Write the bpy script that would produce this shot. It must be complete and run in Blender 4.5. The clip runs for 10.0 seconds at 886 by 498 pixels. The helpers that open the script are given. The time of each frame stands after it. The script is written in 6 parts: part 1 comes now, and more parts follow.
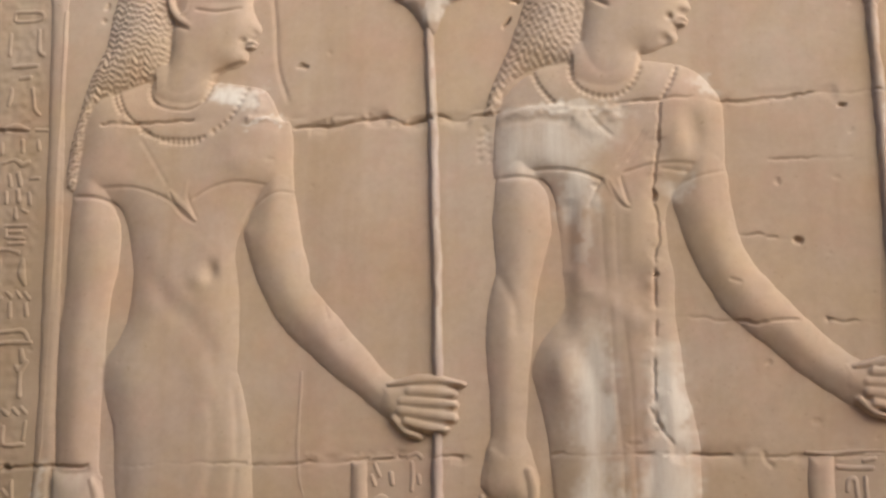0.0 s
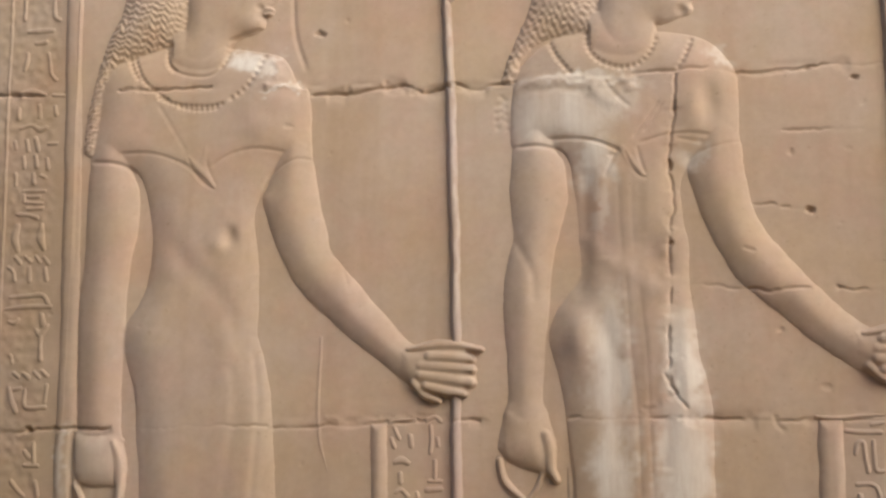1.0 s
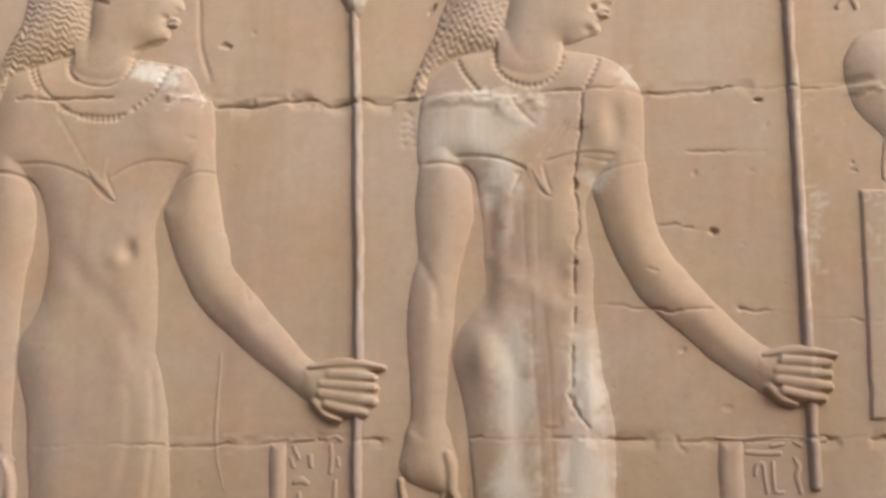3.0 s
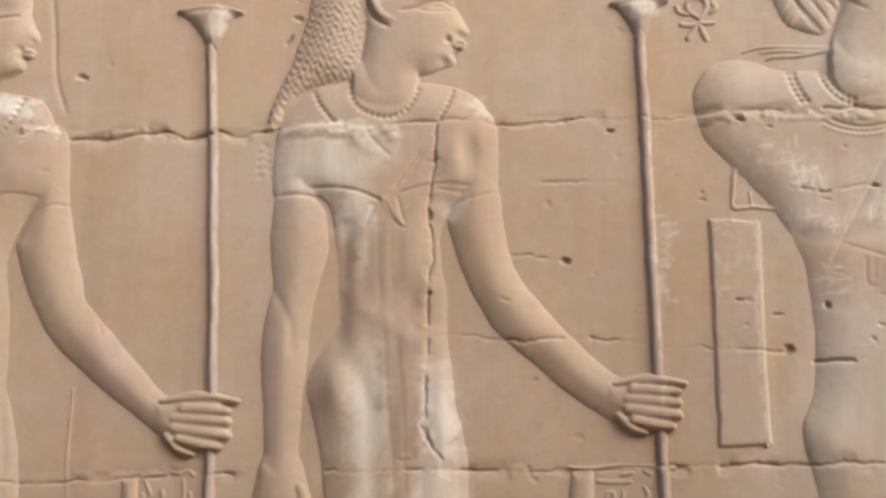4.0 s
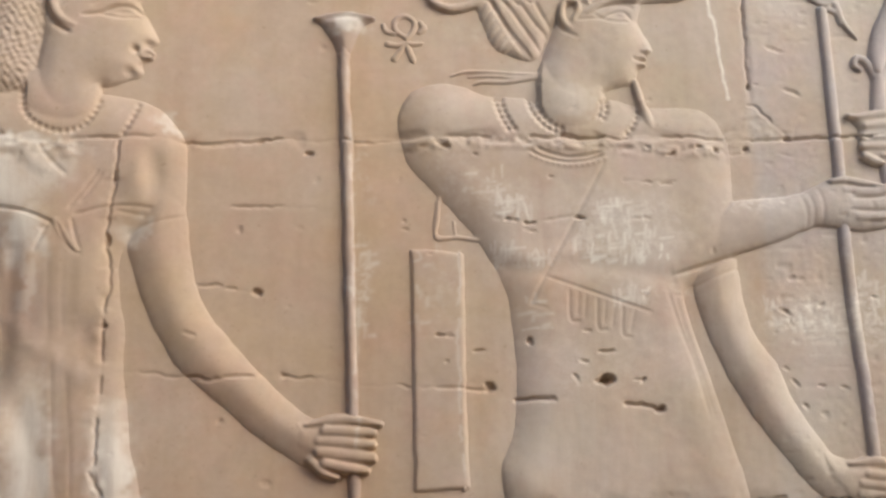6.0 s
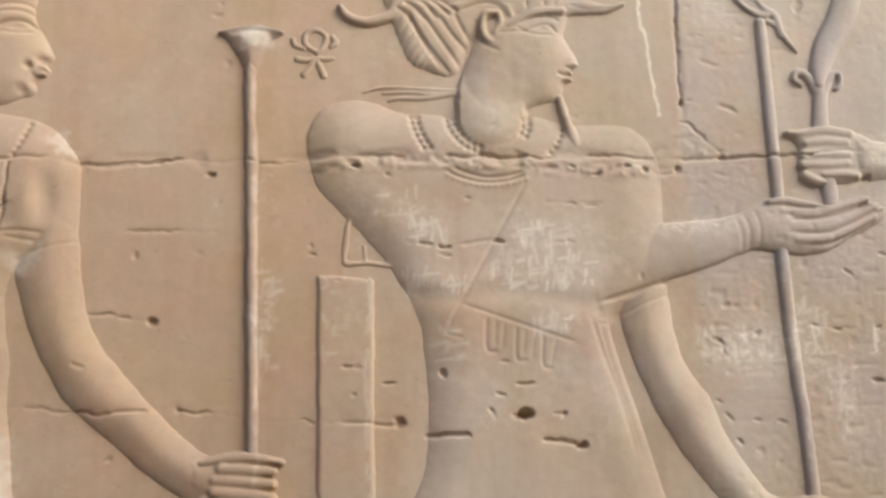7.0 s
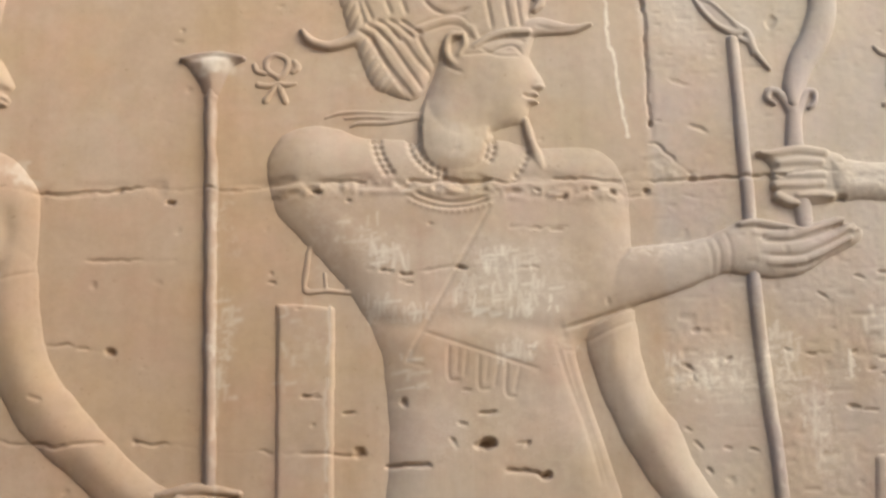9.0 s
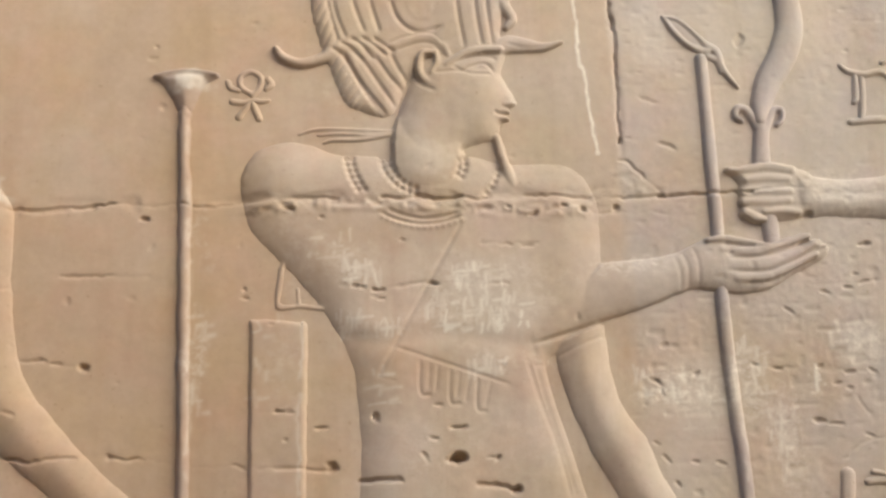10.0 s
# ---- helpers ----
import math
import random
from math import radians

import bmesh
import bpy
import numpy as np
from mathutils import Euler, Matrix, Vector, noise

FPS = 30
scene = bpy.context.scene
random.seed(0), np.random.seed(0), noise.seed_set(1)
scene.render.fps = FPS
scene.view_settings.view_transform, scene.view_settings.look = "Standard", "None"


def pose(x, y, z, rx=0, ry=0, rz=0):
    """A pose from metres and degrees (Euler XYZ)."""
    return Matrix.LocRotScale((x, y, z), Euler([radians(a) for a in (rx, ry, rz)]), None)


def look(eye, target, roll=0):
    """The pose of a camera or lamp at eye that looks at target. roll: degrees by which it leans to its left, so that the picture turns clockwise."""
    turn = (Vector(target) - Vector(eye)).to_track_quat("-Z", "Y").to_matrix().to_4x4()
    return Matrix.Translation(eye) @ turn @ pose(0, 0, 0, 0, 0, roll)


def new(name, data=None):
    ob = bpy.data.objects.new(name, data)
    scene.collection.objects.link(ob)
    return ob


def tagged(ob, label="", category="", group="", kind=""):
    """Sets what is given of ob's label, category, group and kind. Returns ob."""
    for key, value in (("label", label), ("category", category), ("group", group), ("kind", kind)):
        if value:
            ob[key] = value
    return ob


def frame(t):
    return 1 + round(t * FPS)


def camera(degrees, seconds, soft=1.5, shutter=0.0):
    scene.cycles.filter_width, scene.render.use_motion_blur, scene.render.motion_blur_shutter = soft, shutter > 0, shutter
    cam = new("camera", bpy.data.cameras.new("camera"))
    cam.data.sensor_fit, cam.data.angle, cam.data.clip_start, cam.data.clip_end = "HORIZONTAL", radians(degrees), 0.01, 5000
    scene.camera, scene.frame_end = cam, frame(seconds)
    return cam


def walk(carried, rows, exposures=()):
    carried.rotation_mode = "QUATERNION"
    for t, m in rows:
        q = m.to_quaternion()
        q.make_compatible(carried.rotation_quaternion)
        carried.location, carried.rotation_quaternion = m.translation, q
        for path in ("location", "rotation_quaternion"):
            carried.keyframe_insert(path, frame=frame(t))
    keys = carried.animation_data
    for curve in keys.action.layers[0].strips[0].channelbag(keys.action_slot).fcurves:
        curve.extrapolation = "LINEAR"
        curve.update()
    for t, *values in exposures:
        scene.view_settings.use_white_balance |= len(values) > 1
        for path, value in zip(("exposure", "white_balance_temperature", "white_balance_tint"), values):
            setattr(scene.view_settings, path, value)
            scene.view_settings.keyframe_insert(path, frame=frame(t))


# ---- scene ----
cam = camera(39.5, 10.0, soft=2.9, shutter=0.3)
PATH = [
    (0, (1.138, -1.946, 1.557), (0.795, -0.018, 1.961), 0.2),
    (0.5, (1.115, -1.975, 1.558), (0.803, -0.034, 1.925), 0.2),
    (1, (1.074, -1.993, 1.572), (0.769, -0.045, 1.903), 0.2),
    (1.5, (1.049, -2.006, 1.58), (0.777, -0.05, 1.895), 0.1),
    (2, (1.036, -2.026, 1.593), (0.791, -0.065, 1.897), 0.1),
    (2.2, (1.034, -2.025, 1.594), (0.795, -0.063, 1.897), 0.2),
    (3.3, (1.161, -1.948, 1.559), (0.992, 0.006, 1.953), 0.2),
    (3.5, (1.196, -1.947, 1.573), (1.039, 0.006, 1.972), -0.0),
    (4, (1.261, -1.954, 1.578), (1.156, 0.002, 1.985), -0.5),
    (4.5, (1.332, -1.957, 1.577), (1.28, -0.003, 2.002), -0.7),
    (5, (1.352, -1.952, 1.586), (1.435, 0.005, 1.992), -0.7),
    (5.5, (1.375, -1.898, 1.6), (1.559, 0.049, 2.021), -1.3),
    (6, (1.406, -1.825, 1.61), (1.648, 0.111, 2.051), -1.8),
    (6.2, (1.425, -1.798, 1.608), (1.676, 0.111, 2.053), -2.0),
    (7.3, (1.617, -1.732, 1.646), (1.821, 0.2, 2.131), -1.8),
    (7.5, (1.64, -1.732, 1.653), (1.832, 0.201, 2.13), -1.8),
    (8, (1.682, -1.72, 1.65), (1.828, 0.215, 2.136), -1.9),
    (8.5, (1.693, -1.72, 1.657), (1.832, 0.217, 2.134), -2.1),
    (9, (1.685, -1.728, 1.661), (1.839, 0.204, 2.155), -1.9),
    (9.5, (1.688, -1.741, 1.673), (1.866, 0.189, 2.164), -2.1),
    (10, (1.694, -1.751, 1.672), (1.882, 0.176, 2.172), -2.1),
]
walk(cam, [(t, look(eye, target, roll)) for t, eye, target, roll in PATH], exposures=[(0, 0.11, 6360, 10), (2.2, 0.15, 6340, 10), (4, 0.24, 6230, 9), (5.0, 0.30, 6090, 8), (5.5, 0.30, 6040, 8), (6.2, 0.16, 6110, 8), (7.3, 0.15, 6400, 7), (8.5, 0.16, 6580, 7), (10, 0.18, 6580, 7)])

# ---- light: an open court under a pale sky, the brighter side of the sky to the right ----
SUN_WAY = Vector((0.72, -0.58, 0.48)).normalized()      # from the wall towards the light
world = bpy.data.worlds.new("sky")
scene.world = world
world.use_nodes = True
wn, wl = world.node_tree.nodes, world.node_tree.links
sky = wn.new("ShaderNodeTexSky")
sky.sky_type, sky.sun_disc = "NISHITA", False
sky.sun_elevation = math.asin(SUN_WAY.z)
sky.sun_rotation = math.atan2(SUN_WAY.x, SUN_WAY.y)
sky.dust_density = 4.0
wl.new(sky.outputs["Color"], wn["Background"].inputs["Color"])
wn["Background"].inputs["Strength"].default_value = 0.15
lamp = bpy.data.lights.new("sun", "SUN")
lamp.energy, lamp.angle, lamp.color = 3.15, radians(62), (1.0, 0.972, 0.942)
sun = new("sun", lamp)
sun.matrix_world = look((0, 0, 0), tuple(-SUN_WAY))


# ---- materials ----
def nodes_of(name):
    mat = bpy.data.materials.new(name)
    mat.use_nodes = True
    return mat, mat.node_tree.nodes, mat.node_tree.links


def noise_node(n, l, vec, scale, detail=4.0, rough=0.55):
    t = n.new("ShaderNodeTexNoise")
    t.inputs["Scale"].default_value, t.inputs["Detail"].default_value, t.inputs["Roughness"].default_value = scale, detail, rough
    l.new(vec, t.inputs["Vector"])
    return t.outputs["Fac"]


def ramp(n, l, fac, stops):
    r = n.new("ShaderNodeValToRGB")
    while len(r.color_ramp.elements) < len(stops):
        r.color_ramp.elements.new(0.5)
    for e, (p, c) in zip(r.color_ramp.elements, stops):
        e.position, e.color = p, (*c, 1)
    l.new(fac, r.inputs["Fac"])
    return r.outputs["Color"]


def mix(n, l, fac, a, b, blend="MIX"):
    m = n.new("ShaderNodeMix")
    m.data_type, m.blend_type = "RGBA", blend
    for sock, v in ((m.inputs["Factor"], fac), (m.inputs["A"], a), (m.inputs["B"], b)):
        if isinstance(v, bpy.types.NodeSocket):
            l.new(v, sock)
        elif isinstance(v, tuple):
            sock.default_value = (*v, 1)
        else:
            sock.default_value = v
    return m.outputs["Result"]


def attribute(n, name):
    a = n.new("ShaderNodeAttribute")
    a.attribute_name = name
    return a.outputs["Fac"]


def sandstone(name, dark, mid, light, pale):
    """Weathered sandstone: mottled, vertically streaked, with worn pale coats of plaster, and painted highlights, where
    'pale' says so.
    """
    mat, n, l = nodes_of(name)
    b = n["Principled BSDF"]
    pos = n.new("ShaderNodeNewGeometry").outputs["Position"]
    big = noise_node(n, l, pos, 3.2, 5.0)
    stretch = n.new("ShaderNodeMapping")
    stretch.inputs["Scale"].default_value = (1, 1, 0.16)
    l.new(pos, stretch.inputs["Vector"])
    streak = noise_node(n, l, stretch.outputs["Vector"], 22, 4.0)
    fine = noise_node(n, l, pos, 95, 5.0, 0.65)
    col = ramp(n, l, big, [(0.30, dark), (0.5, mid), (0.70, light)])
    col = mix(n, l, 0.30, col, ramp(n, l, streak, [(0.32, dark), (0.68, light)]))
    blot = noise_node(n, l, pos, 26, 6.0, 0.7)
    col = mix(n, l, 0.34, col, ramp(n, l, blot, [(0.40, dark), (0.60, light)]))
    col = mix(n, l, 0.28, col, ramp(n, l, fine, [(0.3, dark), (0.7, light)]))
    warm = noise_node(n, l, pos, 5.5, 6.0, 0.6)
    col = mix(n, l, ramp(n, l, warm, [(0.42, (0, 0, 0)), (0.62, (1, 1, 1))]), col, mix(n, l, 1.0, col, (1.0, 0.980, 0.885), "MULTIPLY"))
    rose = noise_node(n, l, pos, 7.5, 5.0, 0.62)
    col = mix(n, l, ramp(n, l, rose, [(0.46, (0, 0, 0)), (0.64, (1, 1, 1))]), col, mix(n, l, 1.0, col, (1.03, 0.965, 0.965), "MULTIPLY"))
    runs = n.new("ShaderNodeMapping")
    runs.inputs["Scale"].default_value = (1, 1, 0.05)
    l.new(pos, runs.inputs["Vector"])
    run = noise_node(n, l, runs.outputs["Vector"], 11, 5.0, 0.6)
    col = mix(n, l, ramp(n, l, run, [(0.50, (0, 0, 0)), (0.68, (0.8, 0.8, 0.8))]), col, mix(n, l, 1.0, col, (0.90, 0.87, 0.83), "MULTIPLY"))
    speck = noise_node(n, l, pos, 150, 3.0, 0.6)
    col = mix(n, l, ramp(n, l, speck, [(0.27, (0.7, 0.7, 0.7)), (0.34, (0, 0, 0))]), col, mix(n, l, 1.0, col, (0.72, 0.68, 0.62), "MULTIPLY"))
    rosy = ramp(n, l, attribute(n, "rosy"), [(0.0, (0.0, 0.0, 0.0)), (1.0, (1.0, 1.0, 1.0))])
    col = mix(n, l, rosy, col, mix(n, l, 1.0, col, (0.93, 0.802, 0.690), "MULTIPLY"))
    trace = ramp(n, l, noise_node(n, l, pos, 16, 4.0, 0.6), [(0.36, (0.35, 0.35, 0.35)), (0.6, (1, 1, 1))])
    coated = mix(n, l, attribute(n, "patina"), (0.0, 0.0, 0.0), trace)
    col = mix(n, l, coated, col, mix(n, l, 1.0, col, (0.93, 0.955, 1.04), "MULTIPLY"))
    col = mix(n, l, attribute(n, "ash"), col, mix(n, l, 1.0, col, (0.885, 0.905, 0.985), "MULTIPLY"))
    col = mix(n, l, attribute(n, "grime_and_shade"), col, mix(n, l, 1.0, col, (0.80, 0.79, 0.76), "MULTIPLY"))
    smear = n.new("ShaderNodeMapping")
    smear.inputs["Scale"].default_value = (0.8, 1, 0.9)
    l.new(pos, smear.inputs["Vector"])
    for key, vec, scale, gain, lift, tone in (("pale", stretch.outputs["Vector"], 45, 1.6, -0.15, pale), ("scrape", smear.outputs["Vector"], 105, 4.2, -1.85, tuple(min(0.8, c * 1.12) for c in pale))):
        worn = n.new("ShaderNodeMath")
        worn.operation, worn.use_clamp = "MULTIPLY_ADD", True
        l.new(noise_node(n, l, vec, scale, 6.0, 0.68), worn.inputs[0])
        worn.inputs[1].default_value, worn.inputs[2].default_value = gain, lift
        has = n.new("ShaderNodeMath")
        has.operation, has.use_clamp = "MULTIPLY", True
        l.new(worn.outputs[0], has.inputs[0])
        l.new(attribute(n, key), has.inputs[1])
        col = mix(n, l, has.outputs[0], col, tone)
    l.new(col, b.inputs["Base Color"])
    b.inputs["Roughness"].default_value = 0.88
    b.inputs["Specular IOR Level"].default_value = 0.25
    grain = n.new("ShaderNodeBump")
    grain.inputs["Strength"].default_value, grain.inputs["Distance"].default_value = 0.30, 0.0008
    l.new(noise_node(n, l, pos, 260, 4.0, 0.7), grain.inputs["Height"])
    wear = n.new("ShaderNodeBump")
    wear.inputs["Strength"].default_value, wear.inputs["Distance"].default_value = 0.10, 0.002
    l.new(noise_node(n, l, pos, 38, 3.0), wear.inputs["Height"])
    l.new(grain.outputs["Normal"], wear.inputs["Normal"])
    l.new(wear.outputs["Normal"], b.inputs["Normal"])
    return mat


STONE = sandstone("sandstone", (0.42, 0.36, 0.297), (0.48, 0.416, 0.348), (0.53, 0.462, 0.39), (0.66, 0.61, 0.525))
SAND = sandstone("sandy_paving", (0.40, 0.335, 0.255), (0.47, 0.395, 0.305), (0.53, 0.45, 0.355), (0.56, 0.49, 0.40))

# ---- the carved face: heights over the wall's plane on one fine net ----
STEP = 0.0018
GX = np.arange(-0.09, 2.63, STEP)
GZ = np.arange(1.465, 2.56, STEP)
NX, NZ = len(GX), len(GZ)
rng = np.random.default_rng(7)


def patchy(scale_x, scale_z=None, seed=0):
    """Smooth noise from 0 to 1 over the net, with features of about that size."""
    scale_z = scale_z or scale_x
    r = np.random.default_rng(seed)
    u, v = (GX - GX[0]) / scale_x, (GZ - GZ[0]) / scale_z
    g = r.random((int(v[-1]) + 3, int(u[-1]) + 3))
    i, j = v.astype(int), u.astype(int)
    fv, fu = (v - i)[:, None], (u - j)[None, :]
    fv, fu = fv * fv * (3 - 2 * fv), fu * fu * (3 - 2 * fu)
    a, b = g[i][:, j], g[i][:, j + 1]
    c, d = g[i + 1][:, j], g[i + 1][:, j + 1]
    return (a * (1 - fu) + b * fu) * (1 - fv) + (c * (1 - fu) + d * fu) * fv


WARP_X = (patchy(0.03, seed=1) - 0.5) * 0.007 + (patchy(0.008, seed=2) - 0.5) * 0.004
WARP_Z = (patchy(0.03, seed=3) - 0.5) * 0.007 + (patchy(0.008, seed=4) - 0.5) * 0.004
ROUGH = patchy(0.012, seed=5) * 0.6 + patchy(0.005, seed=6) * 0.4
BREAK = patchy(0.05, 0.02, seed=8)
RELIEF = 0.72    # how far the carving stands out, against its drawn depth
WEAR = 0.35      # how ragged carved edges have become


def worn(F, times):
    """Smooths a field a little, as wind and touch do to stone."""
    for _ in range(times):
        F = F.copy()
        F[1:-1] = (F[:-2] + 2 * F[1:-1] + F[2:]) / 4
        F[:, 1:-1] = (F[:, :-2] + 2 * F[:, 1:-1] + F[:, 2:]) / 4
    return F


def spline(pts, closed=False, n=5):
    """A smooth line through the points (Catmull-Rom)."""
    p = np.array(pts, float)
    if len(p) < 3:
        return p
    a = np.vstack([p[-1], p, p[:2]]) if closed else np.vstack([2 * p[0] - p[1], p, 2 * p[-1] - p[-2]])
    out = []
    for k in range(1, len(a) - 2):
        p0, p1, p2, p3 = a[k - 1:k + 3]
        for s in np.arange(n) / n:
            out.append(0.5 * (2 * p1 + (p2 - p0) * s + (2 * p0 - 5 * p1 + 4 * p2 - p3) * s * s + (3 * p1 - p0 - 3 * p2 + p3) * s ** 3))
    if not closed:
        out.append(a[-2])
    return np.array(out)


def window(p, pad):
    i0, i1 = np.searchsorted(GZ, (p[:, 1].min() - pad, p[:, 1].max() + pad))
    j0, j1 = np.searchsorted(GX, (p[:, 0].min() - pad, p[:, 0].max() + pad))
    return slice(max(i0, 0), max(i1, 0)), slice(max(j0, 0), max(j1, 0))


def to_line(p, w, warp=False, radii=None):
    """The distance of the net's points in the window to a line; with radii, the place within its width and the width."""
    X, Z = np.meshgrid(GX[w[1]], GZ[w[0]])
    if warp:
        X, Z = X + warp * WARP_X[w], Z + warp * WARP_Z[w]
    best = np.full(X.shape, 1e6)
    rad = np.zeros(X.shape)
    along = np.zeros(X.shape)
    for k in range(len(p) - 1):
        d = p[k + 1, :2] - p[k, :2]
        s = np.clip(((X - p[k, 0]) * d[0] + (Z - p[k, 1]) * d[1]) / max(d @ d, 1e-12), 0, 1)
        e = np.hypot(X - p[k, 0] - s * d[0], Z - p[k, 1] - s * d[1])
        if radii is not None:
            r = radii[k] * (1 - s) + radii[k + 1] * s
            hit = e / r < best
            best = np.where(hit, e / r, best)
            rad = np.where(hit, r, rad)
        else:
            hit = e < best
            best = np.where(hit, e, best)
        along = np.where(hit, (k + s) / max(len(p) - 1, 1), along)
    return best, rad, along


def inside_of(p, w, warp=0.0):
    X, Z = np.meshgrid(GX[w[1]], GZ[w[0]])
    X, Z = X + warp * WARP_X[w], Z + warp * WARP_Z[w]
    odd = np.zeros(X.shape, bool)
    for (x0, z0), (x1, z1) in zip(p, np.roll(p, -1, 0)):
        if z0 != z1:
            odd ^= ((z0 > Z) != (z1 > Z)) & (X < (x1 - x0) * (Z - z0) / (z1 - z0) + x0)
    return odd


def blank():
    return np.full((NZ, NX), -0.012)


def pad(L, pts, depth, edge, base=0.0, power=0.84, sharp=False, tucked=0.0):
    """A swelling with a closed outline: it rises over 'edge' to 'depth' above 'base'. Tucked: the side from the last point to the
    first slips under what lies there, lowered by that share."""
    p = np.array(pts, float) if sharp else spline(pts, not tucked)
    w = window(p, 0.012)
    d, _, _ = to_line(p if tucked else np.vstack([p, p[:1]]), w, WEAR)
    u = np.clip(d / edge, 0, 1)
    swelling = 1 - (1 - u) ** 2
    if edge > 0.03:
        soft = worn(swelling, 36)
        deep = np.clip((d - 0.006) / 0.012, 0, 1)
        swelling = np.clip(swelling * (1 - deep) + soft * deep, 0, 1)
    if tucked:
        end, _, _ = to_line(np.array([p[-1], p[0]]), w, WEAR)
        ins = inside_of(p, w, WEAR)
        low = 1 - tucked * np.clip(1 - end / 0.06, 0, 1) ** 2
        h = np.where(ins, (base + depth * swelling ** power) * low, -1.6 * np.minimum(d, end))
        L[w] = np.maximum(L[w], h)
        return L
    h = np.where(inside_of(p, w, WEAR), base + depth * swelling ** power, -1.6 * d)
    L[w] = np.maximum(L[w], h)
    return L


def limb(L, pts, depth, base=0.0, power=0.5, n=5):
    """A rounded rod along points (x, z, radius)."""
    p = spline(pts, n=n)
    w = window(p, p[:, 2].max() + 0.01)
    q, r, _ = to_line(p, w, 0.4 * WEAR, radii=p[:, 2])
    h = np.where(q < 1, base + depth * np.clip(1 - q * q, 0, 1) ** power, -1.6 * (q - 1) * r)
    L[w] = np.maximum(L[w], h)
    return L


def groove(L, pts, width, depth, warp=False, broken=0.0, smooth=True, fade=True):
    """A cut line, deepest along the points; negative depth makes a ridge."""
    p = spline(pts) if smooth else np.array(pts, float)
    w = window(p, width * 3)
    d, _, a = to_line(p, w, warp)
    c = depth * np.exp(-(d / width) ** 2) * (1.0 if L is BASE else 1.1 if 0 < width < 0.0036 and depth > 0 else 0.8)
    if fade:
        c *= np.clip(np.minimum(a, 1 - a) * 12 + 0.25, 0, 1)
    if broken:
        c *= np.clip((BREAK[w] - broken) * 6, 0, 1)
    L[w] -= c
    return L


def swell(L, at, rx, rz, h, turn=0.0):
    """A soft rise (or hollow, if h is negative)."""
    c, s = math.cos(radians(turn)), math.sin(radians(turn))
    X, Z = np.meshgrid(GX - at[0], GZ - at[1])
    e = ((X * c + Z * s) / rx) ** 2 + ((Z * c - X * s) / rz) ** 2
    L += h * np.exp(-e)
    return L


def step(L, pts, depth, soft):
    """Raises what lies inside an outline by a step with a soft edge."""
    p = spline(pts, True)
    w = window(p, 0.02)
    d, _, _ = to_line(np.vstack([p, p[:1]]), w)
    d = np.where(inside_of(p, w), d, -d)
    L[w] += depth * np.clip(d / soft + 0.5, 0, 1)
    return L


def beads(L, pts, size, height, gap=1.5):
    """A string of round beads along a line."""
    p = spline(pts, n=8)
    s = np.concatenate([[0], np.cumsum(np.hypot(*np.diff(p, axis=0).T))])
    for q in np.arange(0, s[-1], size * gap):
        at = np.interp(q, s, p[:, 0]), np.interp(q, s, p[:, 1])
        w = window(np.array([at]), size * 1.5)
        X, Z = np.meshgrid(GX[w[1]] - at[0], GZ[w[0]] - at[1])
        L[w] += 0.75 * height * np.exp(-(X * X + Z * Z) / (size * 0.5) ** 2)
    return L


def hair(L, pts, pitch, height, wave, turn, beaded=0.0):
    """Rows of wavy locks inside an outline."""
    p = spline(pts, True)
    w = window(p, 0.004)
    ins = inside_of(p, w)
    X, Z = np.meshgrid(GX[w[1]], GZ[w[0]])
    X, Z = X + WARP_X[w] * 1.2, Z + WARP_Z[w] * 1.2
    c, s = math.cos(radians(turn)), math.sin(radians(turn))
    U, V = X * c + Z * s, Z * c - X * s
    zig = np.abs(((U / (pitch * 2.4)) % 1) - 0.5) * 2
    h = np.sin(2 * math.pi * (V / pitch + wave * zig))
    if beaded:
        knots = (np.cos(2 * math.pi * (U + V) / pitch) + np.cos(2 * math.pi * (U - V) / pitch)) / 2
        h = h * (1 - beaded) + beaded * 1.4 * knots
    L[w] += np.where(ins, height * h, 0)
    return L


# ---- the wall's own surface: joints, cracks, chips, pits, worn patches ----
BASE = (patchy(0.35, seed=11) - 0.5) * 0.006 + (patchy(0.09, seed=12) - 0.5) * 0.0016 + (patchy(0.03, seed=13) - 0.5) * 0.0004 + (patchy(0.011, seed=14) - 0.5) * 0.00016 * (1 + 1.2 * np.clip((GX - 1.4) / 0.5, 0, 1))[None, :]
PALE = np.zeros((NZ, NX))       # smooth old plaster, also painted highlights and brightness
SCRAPE = np.zeros((NZ, NX))     # rubbed and scratched stone


def pit(at, rx, rz, depth, turn=0.0, warp=1.4):
    w = window(np.array([at]), max(rx, rz) * 2.2)
    X, Z = np.meshgrid(GX[w[1]] - at[0], GZ[w[0]] - at[1])
    X, Z = X + WARP_X[w] * warp, Z + WARP_Z[w] * warp
    c, s = math.cos(radians(turn)), math.sin(radians(turn))
    e = ((X * c + Z * s) / rx) ** 2 + ((Z * c - X * s) / rz) ** 2
    BASE[w] -= depth * np.clip(1.5 * (1 - e), 0, 1)


